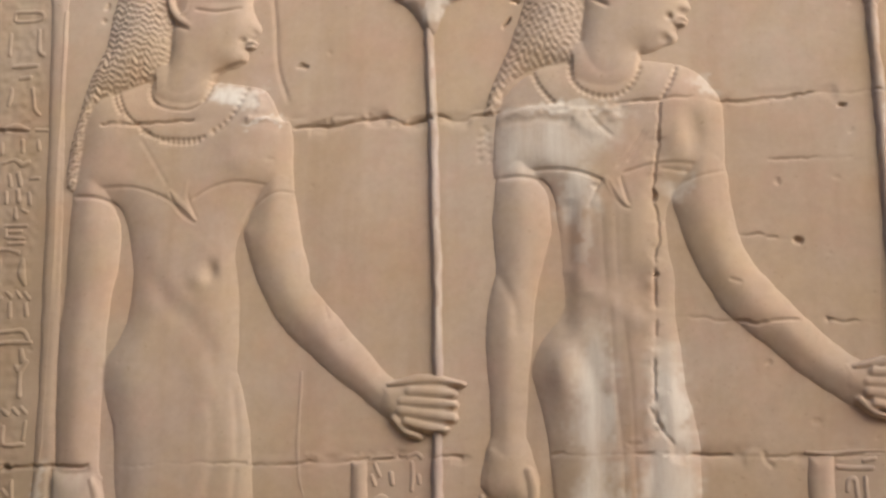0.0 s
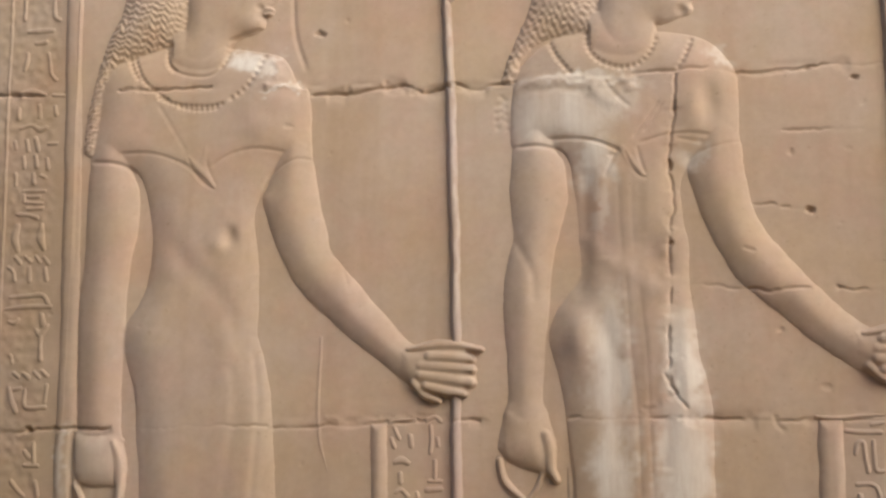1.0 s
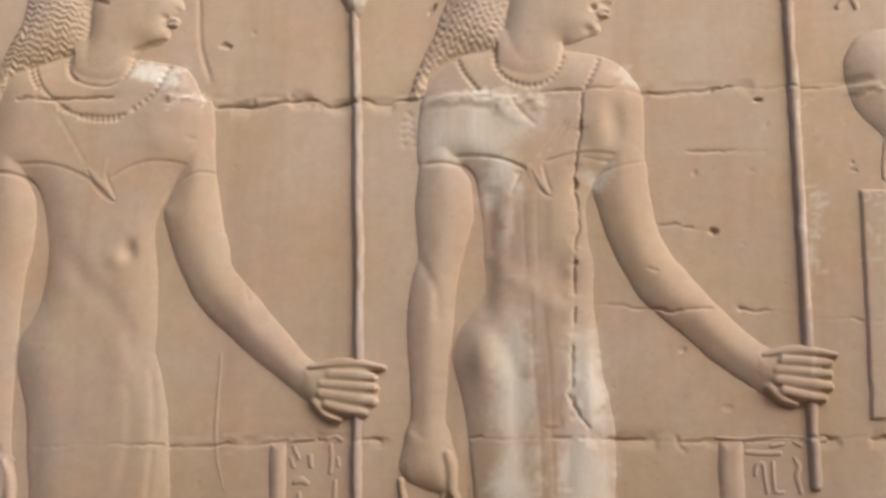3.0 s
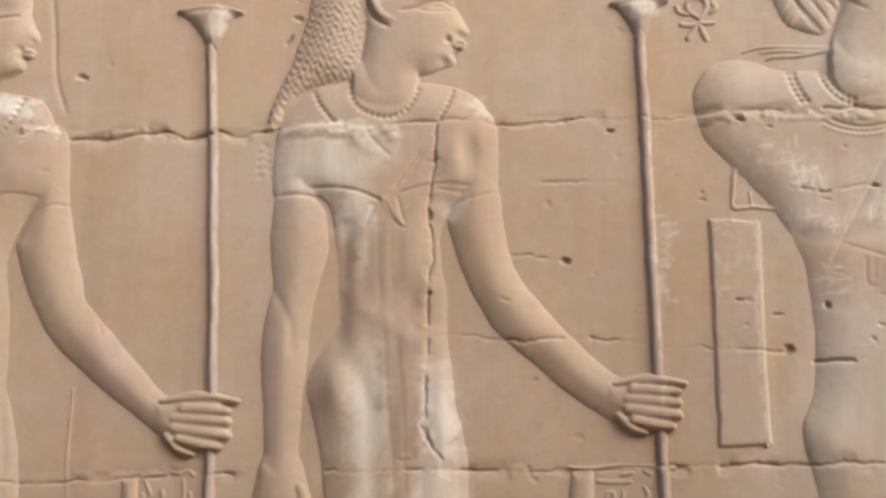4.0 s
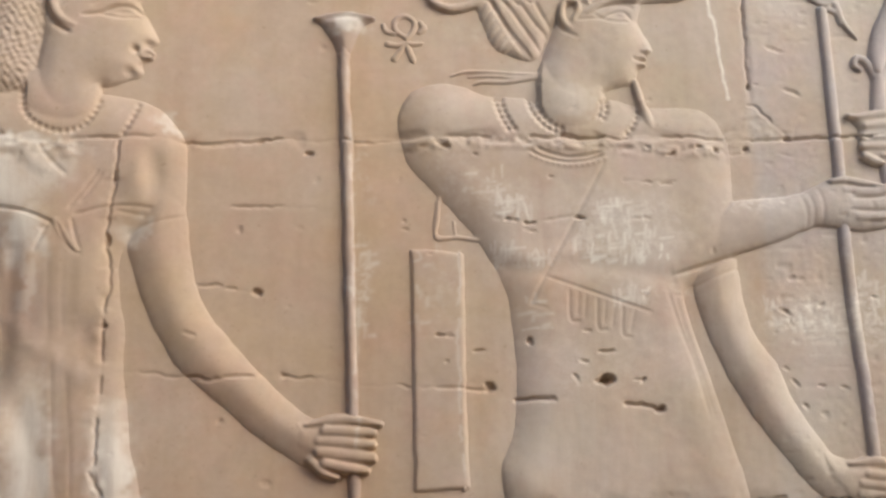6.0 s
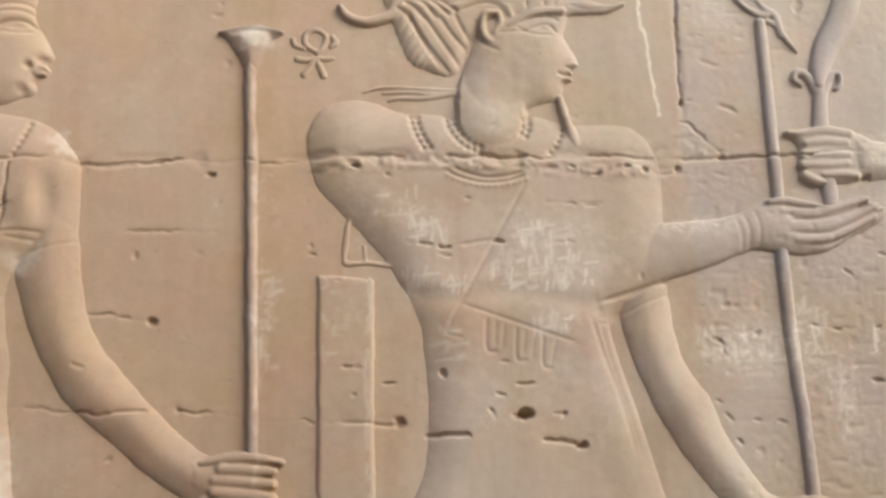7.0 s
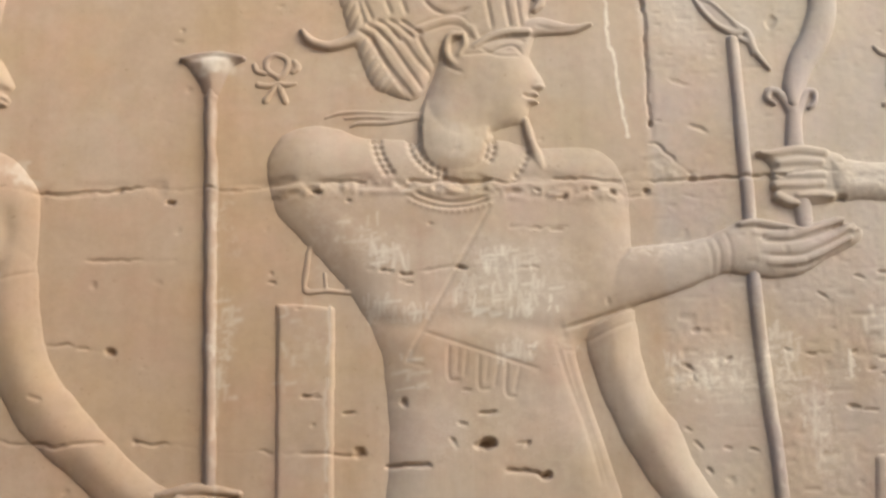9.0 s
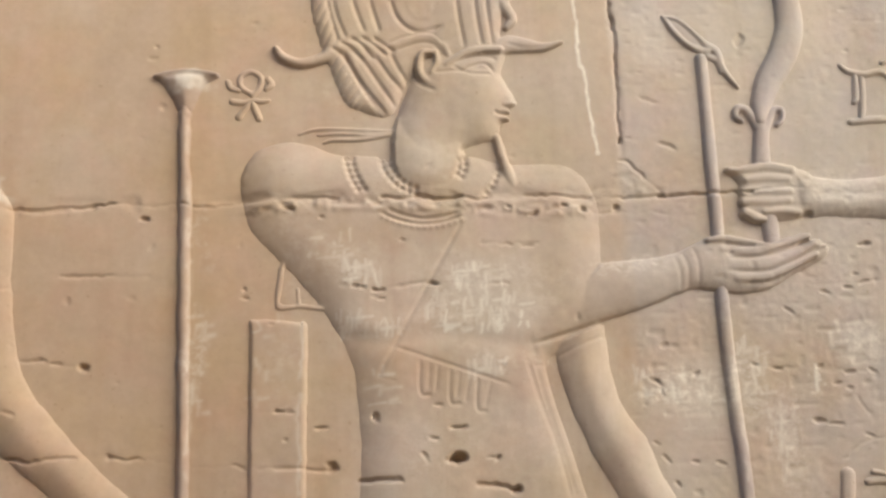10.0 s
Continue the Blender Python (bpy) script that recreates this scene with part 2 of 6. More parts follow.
def coat(at, rx, rz, amount, turn=0.0, field=None):
    """A patch of old pale plaster, of rubbed stone, or of painted brightness."""
    field = PALE if field is None else field
    X, Z = np.meshgrid(GX - at[0], GZ - at[1])
    X, Z = X + WARP_X * 4, Z + WARP_Z * 4
    c, s = math.cos(radians(turn)), math.sin(radians(turn))
    e = ((X * c + Z * s) / rx) ** 2 + ((Z * c - X * s) / rz) ** 2
    field[:] = np.maximum(field, amount * np.exp(-e ** 2))


def joint(pts, width, depth, chips=0.0, broken=0.0):
    """An open joint with ragged, chipped edges."""
    p = spline(pts)
    w = window(p, 0.04)
    d, _, _ = to_line(p, w, True)
    wide = width * (0.6 + 1.0 * ROUGH[w])
    c = 0.8 * depth * np.exp(-(d / wide) ** 2)
    if broken:
        c *= np.clip((BREAK[w] - broken) * 5, 0.12, 1)
    BASE[w] -= c
    if chips:
        m = np.clip((patchy(0.035, 0.02, seed=21)[w] - 0.52) * 5, 0, 1) * np.exp(-(d / 0.013) ** 2)
        BASE[w] -= chips * m


def ragged(pts, width, height, seed=41):
    """A broken crust along a line: lumps and hollows."""
    p = spline(pts)
    w = window(p, width * 2.5)
    d, _, _ = to_line(p, w, True)
    r = patchy(0.02, 0.009, seed=seed)[w] * 0.65 + patchy(0.007, seed=seed + 1)[w] * 0.35 - 0.5
    BASE[w] += height * r * 2 * np.exp(-(d / width) ** 2)


def pale_line(pts, width, amount, broken=0.3, field=None, warp=1.0):
    field = PALE if field is None else field
    p = spline(pts)
    w = window(p, width * 4)
    d, _, _ = to_line(p, w, warp)
    m = amount * np.exp(-(d / width) ** 2) * np.clip((BREAK[w] - broken) * 5, 0, 1)
    field[w] = np.maximum(field[w], m)


# bed joints and upright joints
joint([(-0.08, 2.212), (0.009, 2.206), (0.052, 2.204), (0.079, 2.205)], 0.0018, 0.008, 0.002, 0.2)
joint([(0.186, 2.205), (0.266, 2.201), (0.354, 2.2)], 0.0017, 0.007, 0.0015, 0.3)
joint([(0.537, 2.185), (0.572, 2.183), (0.612, 2.185), (0.661, 2.192), (0.7, 2.19), (0.739, 2.179), (0.773, 2.185)], 0.0020, 0.009, 0.004, 0.2)
joint([(0.782, 2.191), (0.821, 2.184), (0.845, 2.19), (0.882, 2.193)], 0.0020, 0.009, 0.003, 0.15)
joint([(1.105, 2.198), (1.196, 2.198), (1.223, 2.197), (1.258, 2.191), (1.302, 2.189), (1.355, 2.194), (1.424, 2.197), (1.527, 2.196)], 0.0012, 0.005, 0.0004, 0.35)
joint([(1.239, 2.193), (1.32, 2.194), (1.4, 2.197), (1.486, 2.195), (1.573, 2.198), (1.601, 2.2)], 0.0013, 0.007, 0.002, 0.28)
joint([(1.574, 2.195), (1.606, 2.199), (1.631, 2.201), (1.68, 2.202), (1.713, 2.201)], 0.0013, 0.006, 0.003, 0.4)
joint([(1.773, 2.202), (1.796, 2.2), (1.817, 2.202), (1.846, 2.202), (1.877, 2.202), (1.893, 2.206)], 0.0019, 0.009, 0.002, 0.1)
joint([(1.889, 2.204), (1.922, 2.2), (1.948, 2.205), (1.99, 2.205), (2.033, 2.204), (2.067, 2.201), (2.103, 2.2)], 0.0014, 0.007, 0.003, 0.35)
ragged([(1.582, 2.186), (1.631, 2.191), (1.68, 2.194), (1.746, 2.193), (1.813, 2.191), (1.88, 2.188), (1.947, 2.186), (2.015, 2.183), (2.1, 2.179)], 0.010, 0.0055)
joint([(2.09, 2.202), (2.155, 2.201), (2.20, 2.206)], 0.0014, 0.005, 0.001, 0.3)
joint([(2.196, 2.205), (2.226, 2.208), (2.27, 2.209), (2.314, 2.208), (2.34, 2.210)], 0.0019, 0.010, 0.001, 0.0)
joint([(2.335, 2.210), (2.403, 2.212), (2.492, 2.205), (2.601, 2.208)], 0.0015, 0.006, 0.002, 0.25)
joint([(-0.087, 1.6), (-0.005, 1.607), (0.037, 1.61), (0.067, 1.613), (0.129, 1.613), (0.199, 1.618)], 0.0020, 0.009, 0.003, 0.2)
joint([(0.229, 1.618), (0.299, 1.619), (0.378, 1.62), (0.417, 1.619), (0.466, 1.62)], 0.0014, 0.005, 0.0, 0.42)
joint([(0.475, 1.619), (0.552, 1.62), (0.6, 1.622), (0.652, 1.624), (0.703, 1.626), (0.778, 1.628), (0.824, 1.627)], 0.0015, 0.006, 0.002, 0.4)
joint([(0.965, 1.631), (1.014, 1.631), (1.094, 1.633), (1.19, 1.632)], 0.0016, 0.006, 0.001, 0.35)
joint([(1.138, 1.63), (1.372, 1.631), (1.517, 1.633), (1.716, 1.634), (1.866, 1.635), (2.09, 1.634), (2.153, 1.629), (2.243, 1.631), (2.365, 1.63)], 0.0018, 0.008, 0.003, 0.3)
joint([(1.149, 2.193), (1.143, 2.141), (1.137, 2.056), (1.137, 1.964), (1.132, 1.9), (1.133, 1.846), (1.129, 1.775), (1.126, 1.705), (1.136, 1.67)], 0.0014, 0.008, 0.002, 0.16)
joint([(1.158, 1.843), (1.244, 1.837), (1.262, 1.834)], 0.0013, 0.004, 0.0, 0.35)
joint([(1.255, 1.836), (1.286, 1.83), (1.318, 1.832), (1.347, 1.836)], 0.0017, 0.008, 0.001, 0.1)
joint([(1.39, 1.836), (1.442, 1.829), (1.477, 1.822), (1.564, 1.819), (1.626, 1.814), (1.705, 1.808)], 0.0014, 0.006, 0.001, 0.3)
joint([(2.144, 2.587), (2.141, 2.509), (2.144, 2.452), (2.141, 2.367), (2.141, 2.293)], 0.0016, 0.009, 0.0, 0.15)
joint([(1.737, 1.793), (1.77, 1.794), (1.794, 1.794)], 0.0018, 0.009, 0.001, 0.0)
joint([(1.905, 1.783), (1.929, 1.782), (1.949, 1.776), (1.961, 1.775)], 0.0022, 0.009, 0.001, 0.0)
ragged([(0.882, 2.193), (0.93, 2.187), (0.995, 2.19), (1.041, 2.181), (1.087, 2.187)], 0.009, 0.0024, 51)
groove(BASE, [(0.878, 2.18), (0.904, 2.184), (0.942, 2.185), (0.979, 2.184), (1.009, 2.177), (1.036, 2.169)], 0.009, -0.0020, True)
groove(BASE, [(0.887, 2.168), (0.923, 2.171), (0.961, 2.172), (0.998, 2.166)], 0.005, 0.0008, True)
groove(BASE, [(1.009, 2.171), (1.028, 2.161), (1.051, 2.147)], 0.010, -0.0016, True)
groove(BASE, [(1.059, 2.188), (1.069, 2.18), (1.075, 2.166)], 0.008, -0.0016, True)
ragged([(1.082, 1.645), (1.108, 1.653), (1.13, 1.67), (1.134, 1.687)], 0.008, 0.004, 57)
ragged([(0.451, 2.203), (0.492, 2.197), (0.527, 2.191)], 0.006, 0.005, 59)
ragged([(0.587, 2.193), (0.661, 2.192), (0.749, 2.175)], 0.007, 0.004, 63)
ragged([(0.571, 1.629), (0.647, 1.631), (0.703, 1.635), (0.768, 1.631)], 0.006, 0.003, 65)

# shallow worn lines
joint([(1.323, 2.091), (1.349, 2.089), (1.384, 2.089), (1.443, 2.088)], 0.0012, 0.0022, 0.0, 0.52)
joint([(1.268, 1.972), (1.3, 1.967), (1.343, 1.962)], 0.0012, 0.0040, 0.0, 0.45)
joint([(1.315, 2.093), (1.35, 2.09), (1.39, 2.092), (1.441, 2.091)], 0.0012, 0.0036, 0.0, 0.36)
joint([(1.711, 2.072), (1.777, 2.068), (1.843, 2.072), (1.893, 2.069), (1.959, 2.068)], 0.0012, 0.0032, 0.0, 0.45)
joint([(1.92, 2.133), (1.963, 2.131), (2.005, 2.129)], 0.0012, 0.0024, 0.0, 0.45)
joint([(2.232, 2.174), (2.267, 2.179)], 0.0012, 0.0032, 0.0, 0.45)
joint([(2.102, 2.179), (2.171, 2.18), (2.223, 2.172)], 0.0012, 0.0032, 0.0, 0.45)
joint([(2.37, 2.064), (2.448, 2.063), (2.493, 2.066), (2.564, 2.068)], 0.0012, 0.0032, 0.0, 0.45)
joint([(2.297, 1.95), (2.356, 1.939), (2.417, 1.941), (2.468, 1.933), (2.537, 1.93)], 0.0012, 0.0032, 0.0, 0.45)
joint([(2.397, 1.863), (2.416, 1.86), (2.445, 1.853)], 0.0012, 0.0048, 0.0, 0.45)
joint([(2.137, 2.263), (2.151, 2.259), (2.167, 2.245), (2.187, 2.225), (2.206, 2.204)], 0.0013, 0.0055, 0.0, 0.3)
ragged([(2.139, 2.241), (2.159, 2.223), (2.18, 2.209)], 0.016, 0.0022, 81)
joint([(2.16, 1.932), (2.176, 1.919), (2.183, 1.903)], 0.0012, 0.0032, 0.0, 0.45)
joint([(2.405, 1.767), (2.462, 1.822), (2.524, 1.837)], 0.0012, 0.0032, 0.0, 0.45)
joint([(2.467, 1.896), (2.478, 1.875), (2.486, 1.869)], 0.0012, 0.0024, 0.0, 0.45)
joint([(1.597, 1.892), (1.637, 1.891)], 0.0012, 0.0032, 0.0, 0.45)
joint([(1.622, 1.894), (1.645, 1.891)], 0.0012, 0.0024, 0.0, 0.45)
joint([(1.685, 1.869), (1.697, 1.868)], 0.0012, 0.0024, 0.0, 0.45)
joint([(1.864, 1.864), (1.893, 1.862)], 0.0012, 0.0040, 0.0, 0.45)
joint([(1.832, 1.849), (1.848, 1.844)], 0.0012, 0.0032, 0.0, 0.45)
joint([(1.823, 1.831), (1.831, 1.819)], 0.0012, 0.0024, 0.0, 0.45)
groove(BASE, [(0.483, 2.463), (0.494, 2.378), (0.501, 2.295), (0.521, 2.232)], 0.004, 0.0022)
groove(BASE, [(2.141, 2.587), (2.143, 2.471), (2.146, 2.358), (2.143, 2.266)], 0.004, 0.0015)

# pits and holes
pit((1.879, 1.816), 0.012, 0.008, 0.022, 10)
pit((1.866, 1.813), 0.006, 0.003, 0.006, 0)
pit((1.76, 1.876), 0.005, 0.005, 0.007, 0)
pit((1.929, 1.82), 0.008, 0.003, 0.006, 15)
pit((1.957, 1.776), 0.008, 0.006, 0.008, 0)
pit((1.355, 1.962), 0.008, 0.006, 0.008, 20)
pit((1.432, 2.177), 0.008, 0.004, 0.008, 0)
pit((0.898, 2.351), 0.004, 0.013, 0.008, -8)
pit((0.912, 2.426), 0.006, 0.010, 0.007, 25)
pit((0.912, 2.391), 0.009, 0.005, 0.007, -25)
pit((0.541, 2.293), 0.012, 0.006, 0.005, 0)
pit((1.37, 1.676), 0.012, 0.008, 0.0015, 0)

pit((1.701, 1.811), 0.009, 0.007, 0.004, 30)
pit((0.049, 1.614), 0.008, 0.005, 0.010, 0)
pit((0.178, 2.43), 0.004, 0.008, 0.004, 0)
pit((0.174, 2.405), 0.006, 0.004, 0.003, 0)
pit((2.217, 2.282), 0.018, 0.005, 0.003, -25)
pit((2.192, 2.359), 0.018, 0.004, 0.0018, -15)
pit((2.139, 2.49), 0.003, 0.014, 0.006, 3)
pit((2.141, 2.295), 0.004, 0.006, 0.007, 0)
pit((2.189, 1.976), 0.007, 0.005, 0.003, 0)
pit((2.509, 2.124), 0.010, 0.004, 0.005, 0)
pit((2.348, 2.462), 0.008, 0.012, 0.003, 0)
pit((2.421, 2.17), 0.009, 0.004, 0.008, 0)
pit((2.128, 2.185), 0.006, 0.004, 0.007, 30)
pit((2.003, 2.178), 0.008, 0.003, 0.006, 20)
pit((2.051, 2.186), 0.010, 0.004, 0.006, -10)
pit((1.965, 2.189), 0.006, 0.003, 0.005, 0)
pit((2.079, 2.181), 0.006, 0.006, 0.008, 30)
pit((1.639, 2.185), 0.010, 0.004, 0.004, 0)
pit((1.732, 2.071), 0.006, 0.004, 0.005, 0)
pit((1.765, 2.067), 0.012, 0.003, 0.005, 0)
pit((1.851, 2.071), 0.009, 0.003, 0.005, 0)
pit((2.153, 1.629), 0.016, 0.006, 0.009, 0)
pit((2.136, 1.64), 0.010, 0.004, 0.005, 0)
pit((1.634, 1.85), 0.004, 0.004, 0.003, 0)
pit((1.140, 2.037), 0.0030, 0.012, 0.008, 4)
pit((1.136, 1.909), 0.005, 0.004, 0.007, 20)
pit((1.142, 2.136), 0.0034, 0.008, 0.007, 0)
pit((1.323, 2.056), 0.007, 0.010, 0.002, 0)
pit((1.299, 1.772), 0.006, 0.006, 0.002, 0)
# short dark dashes where the chisel or the weather bit
def dash(at, long, high, turn=0):
    pit(at, long, 0.8 * high, 0.0042, turn, 0.7)


dash((2.231, 1.933), 0.006, 0.0030, 20)
dash((2.317, 1.947), 0.008, 0.0020, -20)
dash((2.353, 1.938), 0.007, 0.0024, -10)
dash((2.437, 2.052), 0.009, 0.0022, -25)
dash((2.473, 2.058), 0.010, 0.0034, 5)
dash((2.488, 2.079), 0.005, 0.0022, 0)
dash((2.501, 2.067), 0.009, 0.0022, 8)
dash((2.462, 1.931), 0.010, 0.0034, 0)
dash((2.418, 1.939), 0.005, 0.0024, 15)
dash((2.441, 1.915), 0.008, 0.0020, 0)
dash((2.457, 1.907), 0.006, 0.0026, 0)
dash((2.497, 1.932), 0.010, 0.0026, -30)
dash((2.409, 1.86), 0.013, 0.0036, -15)
dash((2.431, 1.855), 0.010, 0.0020, -5)
dash((2.48, 1.837), 0.009, 0.0026, -30)
dash((2.178, 1.811), 0.010, 0.0026, -50)
dash((2.257, 1.803), 0.008, 0.0026, -15)
dash((2.22, 1.807), 0.008, 0.0018, 0)
dash((2.171, 1.925), 0.010, 0.0024, -50)
dash((2.177, 1.907), 0.008, 0.0022, -75)
dash((2.378, 2.025), 0.012, 0.0022, -40)
dash((2.189, 1.776), 0.006, 0.0022, -40)
dash((2.163, 1.834), 0.006, 0.0018, -20)
dash((1.806, 2.138), 0.005, 0.0022, -20)
dash((1.957, 2.129), 0.010, 0.0018, -3)
dash((1.988, 2.126), 0.014, 0.0020, -3)
dash((1.876, 1.863), 0.015, 0.0026, -3)
dash((1.849, 1.895), 0.008, 0.0020, 0)
dash((1.625, 1.892), 0.009, 0.0026, -5)
dash((1.642, 1.888), 0.006, 0.0018, -8)
dash((1.682, 1.868), 0.009, 0.0024, 0)
dash((1.577, 2.058), 0.007, 0.0022, 0)
dash((1.577, 2.07), 0.003, 0.0026, 0)
dash((1.767, 2.065), 0.012, 0.0024, -4)
dash((1.744, 2.068), 0.006, 0.0030, 0)
dash((1.846, 2.07), 0.010, 0.0024, -4)
dash((1.77, 2.052), 0.006, 0.0020, 0)
dash((1.999, 2.176), 0.007, 0.0022, 10)
dash((1.639, 2.186), 0.009, 0.0030, -20)
dash((1.688, 2.172), 0.005, 0.0018, 0)
dash((1.614, 2.017), 0.006, 0.0024, 0)
dash((1.291, 1.971), 0.012, 0.0020, -5)
dash((1.316, 1.965), 0.010, 0.0016, -5)
dash((1.7, 1.814), 0.012, 0.0060, -30)
dash((1.569, 1.817), 0.012, 0.0020, -10)
dash((1.841, 1.848), 0.008, 0.0026, -10)
dash((1.876, 1.864), 0.016, 0.0022, 0)
dash((1.826, 1.828), 0.005, 0.0022, -40)
dash((1.924, 1.821), 0.012, 0.0020, 0)
dash((1.762, 1.795), 0.028, 0.0026, 2)
dash((1.686, 1.869), 0.008, 0.0018, 0)
dash((1.627, 1.892), 0.008, 0.0024, -8)
# scattered small chips
r = random.Random(5)
for k in range(110):
    x, z = r.uniform(1.4, 2.6), r.uniform(1.55, 2.5)
    if r.random() < 0.4:
        pit((x, z), r.uniform(0.003, 0.009), r.uniform(0.002, 0.005), r.uniform(0.0006, 0.002), r.uniform(-40, 40))
for k in range(14):
    pit((r.uniform(-0.05, 1.4), r.uniform(1.5, 2.5)), r.uniform(0.003, 0.007), r.uniform(0.002, 0.005), r.uniform(0.0006, 0.0016), r.uniform(-40, 40))
ruin = (patchy(0.05, seed=71) - 0.5) * 0.0012 - np.clip(patchy(0.016, 0.010, seed=72) - 0.72, 0, 1) * 0.006 + (patchy(0.006, seed=73) - 0.5) * 0.0005
BASE += ruin * np.clip((GX - 2.12) / 0.04, 0, 1)[None, :] * np.clip(patchy(0.12, seed=74) * 1.6 - 0.2, 0.2, 1)

# old pale coats, with some painted highlights and brightness among them
coat((0.948, 2.126), 0.085, 0.045, 0.8, 0)
coat((1.036, 2.156), 0.05, 0.03, 0.6, -20)
coat((1.013, 2.047), 0.028, 0.045, 0.9, 0)
coat((1.022, 1.985), 0.012, 0.06, 0.4, 0)
coat((1.034, 1.715), 0.032, 0.10, 0.9, 0)
coat((1.036, 1.562), 0.034, 0.10, 0.9, 0)
coat((1.152, 1.705), 0.028, 0.09, 0.9, 5)
coat((1.14, 1.554), 0.045, 0.10, 0.9, 0)
coat((0.995, 2.187), 0.11, 0.012, 0.8, 0)
coat((1.173, 2.055), 0.02, 0.02, 0.5, 0)
coat((0.425, 2.251), 0.036, 0.024, 1.35, -6)
coat((0.463, 2.245), 0.018, 0.018, 1.2, 0)
coat((0.476, 2.232), 0.008, 0.010, 1.0, 0)
coat((0.482, 2.193), 0.030, 0.006, 1.0, 0)
groove(BASE, [(0.464, 2.251), (0.475, 2.238), (0.477, 2.224), (0.469, 2.214)], 0.006, -0.0015, True)
groove(BASE, [(0.452, 2.205), (0.482, 2.199), (0.512, 2.196)], 0.005, -0.0030, True)
coat((0.92, 2.176), 0.04, 0.012, 0.5, 0)
coat((1.215, 2.221), 0.024, 0.012, 0.6, -35)
coat((1.513, 2.15), 0.01, 0.06, 0.28, 0, SCRAPE)
coat((1.515, 1.993), 0.012, 0.05, 0.39, 0, SCRAPE)
coat((1.507, 1.967), 0.014, 0.05, 0.35, 0, SCRAPE)
coat((1.493, 2.385), 0.022, 0.022, 0.9, 0)
coat((1.926, 2.075), 0.12, 0.04, 0.29, 0, SCRAPE)
coat((1.891, 2.025), 0.10, 0.03, 0.27, 0, SCRAPE)
coat((1.736, 2.099), 0.05, 0.025, 0.23, 10, SCRAPE)
coat((1.751, 2.011), 0.06, 0.022, 0.31, -25, SCRAPE)
coat((1.954, 1.957), 0.10, 0.018, 0.23, -8, SCRAPE)
coat((1.983, 2.036), 0.05, 0.03, 0.27, 0, SCRAPE)
coat((1.849, 2.263), 0.04, 0.03, 0.5, 0)
coat((2.209, 1.91), 0.07, 0.03, 0.8, 0, SCRAPE)
coat((2.259, 1.909), 0.03, 0.03, 0.7, 0, SCRAPE)
coat((2.31, 1.908), 0.025, 0.06, 0.6, 0, SCRAPE)
coat((2.362, 1.833), 0.03, 0.09, 0.5, 0, SCRAPE)
coat((2.498, 1.971), 0.04, 0.03, 0.6, 0, SCRAPE)
coat((2.414, 1.922), 0.005, 0.03, 0.9, 0, SCRAPE)
coat((2.203, 2.471), 0.06, 0.06, 0.5, 0)
coat((2.469, 2.472), 0.06, 0.08, 0.35, 0)
coat((1.843, 1.839), 0.10, 0.04, 0.19, 0, SCRAPE)
coat((1.948, 1.828), 0.08, 0.05, 0.15, 0, SCRAPE)
coat((2.139, 2.098), 0.06, 0.02, 0.5, 0, SCRAPE)
coat((1.733, 2.385), 0.03, 0.03, 0.27, 0, SCRAPE)
coat((2.475, 2.209), 0.10, 0.03, 0.45, 0, SCRAPE)
coat((1.663, 2.137), 0.04, 0.09, 0.15, 0, SCRAPE)
coat((1.63, 1.964), 0.03, 0.05, 0.15, 0, SCRAPE)
coat((1.797, 2.193), 0.17, 0.010, 0.23, 0, SCRAPE)
pale_line([(2.081, 2.582), (2.082, 2.543), (2.084, 2.5), (2.085, 2.453), (2.093, 2.401), (2.098, 2.373), (2.102, 2.336), (2.106, 2.3), (2.108, 2.272), (2.113, 2.252), (2.118, 2.241)], 0.0020, 2.5, 0.16)
pale_line([(2.081, 2.582), (2.082, 2.543), (2.084, 2.5), (2.085, 2.453), (2.093, 2.401), (2.098, 2.373), (2.102, 2.336), (2.106, 2.3), (2.108, 2.272), (2.113, 2.252), (2.118, 2.241)], 0.0016, 3.0, 0.25, SCRAPE)
# the blank panel's right edge, its lit look painted pale
pale_line([(1.659, 2.018), (1.654, 1.902), (1.653, 1.778), (1.654, 1.666)], 0.003, 0.6, 0.2)

# highlights painted pale along the rods' lit right sides
pale_line([(1.494, 2.322), (1.496, 2.197), (1.497, 2.011), (1.498, 1.868), (1.5, 1.729)], 0.003, 0.35, 0.3)
pale_line([(0.775, 2.307), (0.781, 2.11), (0.787, 1.92), (0.787, 1.773)], 0.003, 0.3, 0.35)
pale_line([(2.289, 2.424), (2.288, 2.293), (2.285, 2.14), (2.287, 2.018), (2.291, 1.9), (2.29, 1.778)], 0.003, 0.45, 0.3)
coat((0.172, 1.565), 0.045, 0.045, 0.25, 0)
coat((0.114, 1.56), 0.012, 0.06, 0.5, 0)
groove(BASE, [(0.128, 1.616), (0.128, 1.57), (0.129, 1.523), (0.133, 1.476)], 0.0035, 0.009)
joint([(1.12, 1.704), (1.125, 1.692), (1.139, 1.666), (1.151, 1.645)], 0.0014, 0.006, 0.0, 0.0)
groove(BASE, [(1.283, 1.64), (1.288, 1.628), (1.299, 1.613)], 0.003, 0.002, True)

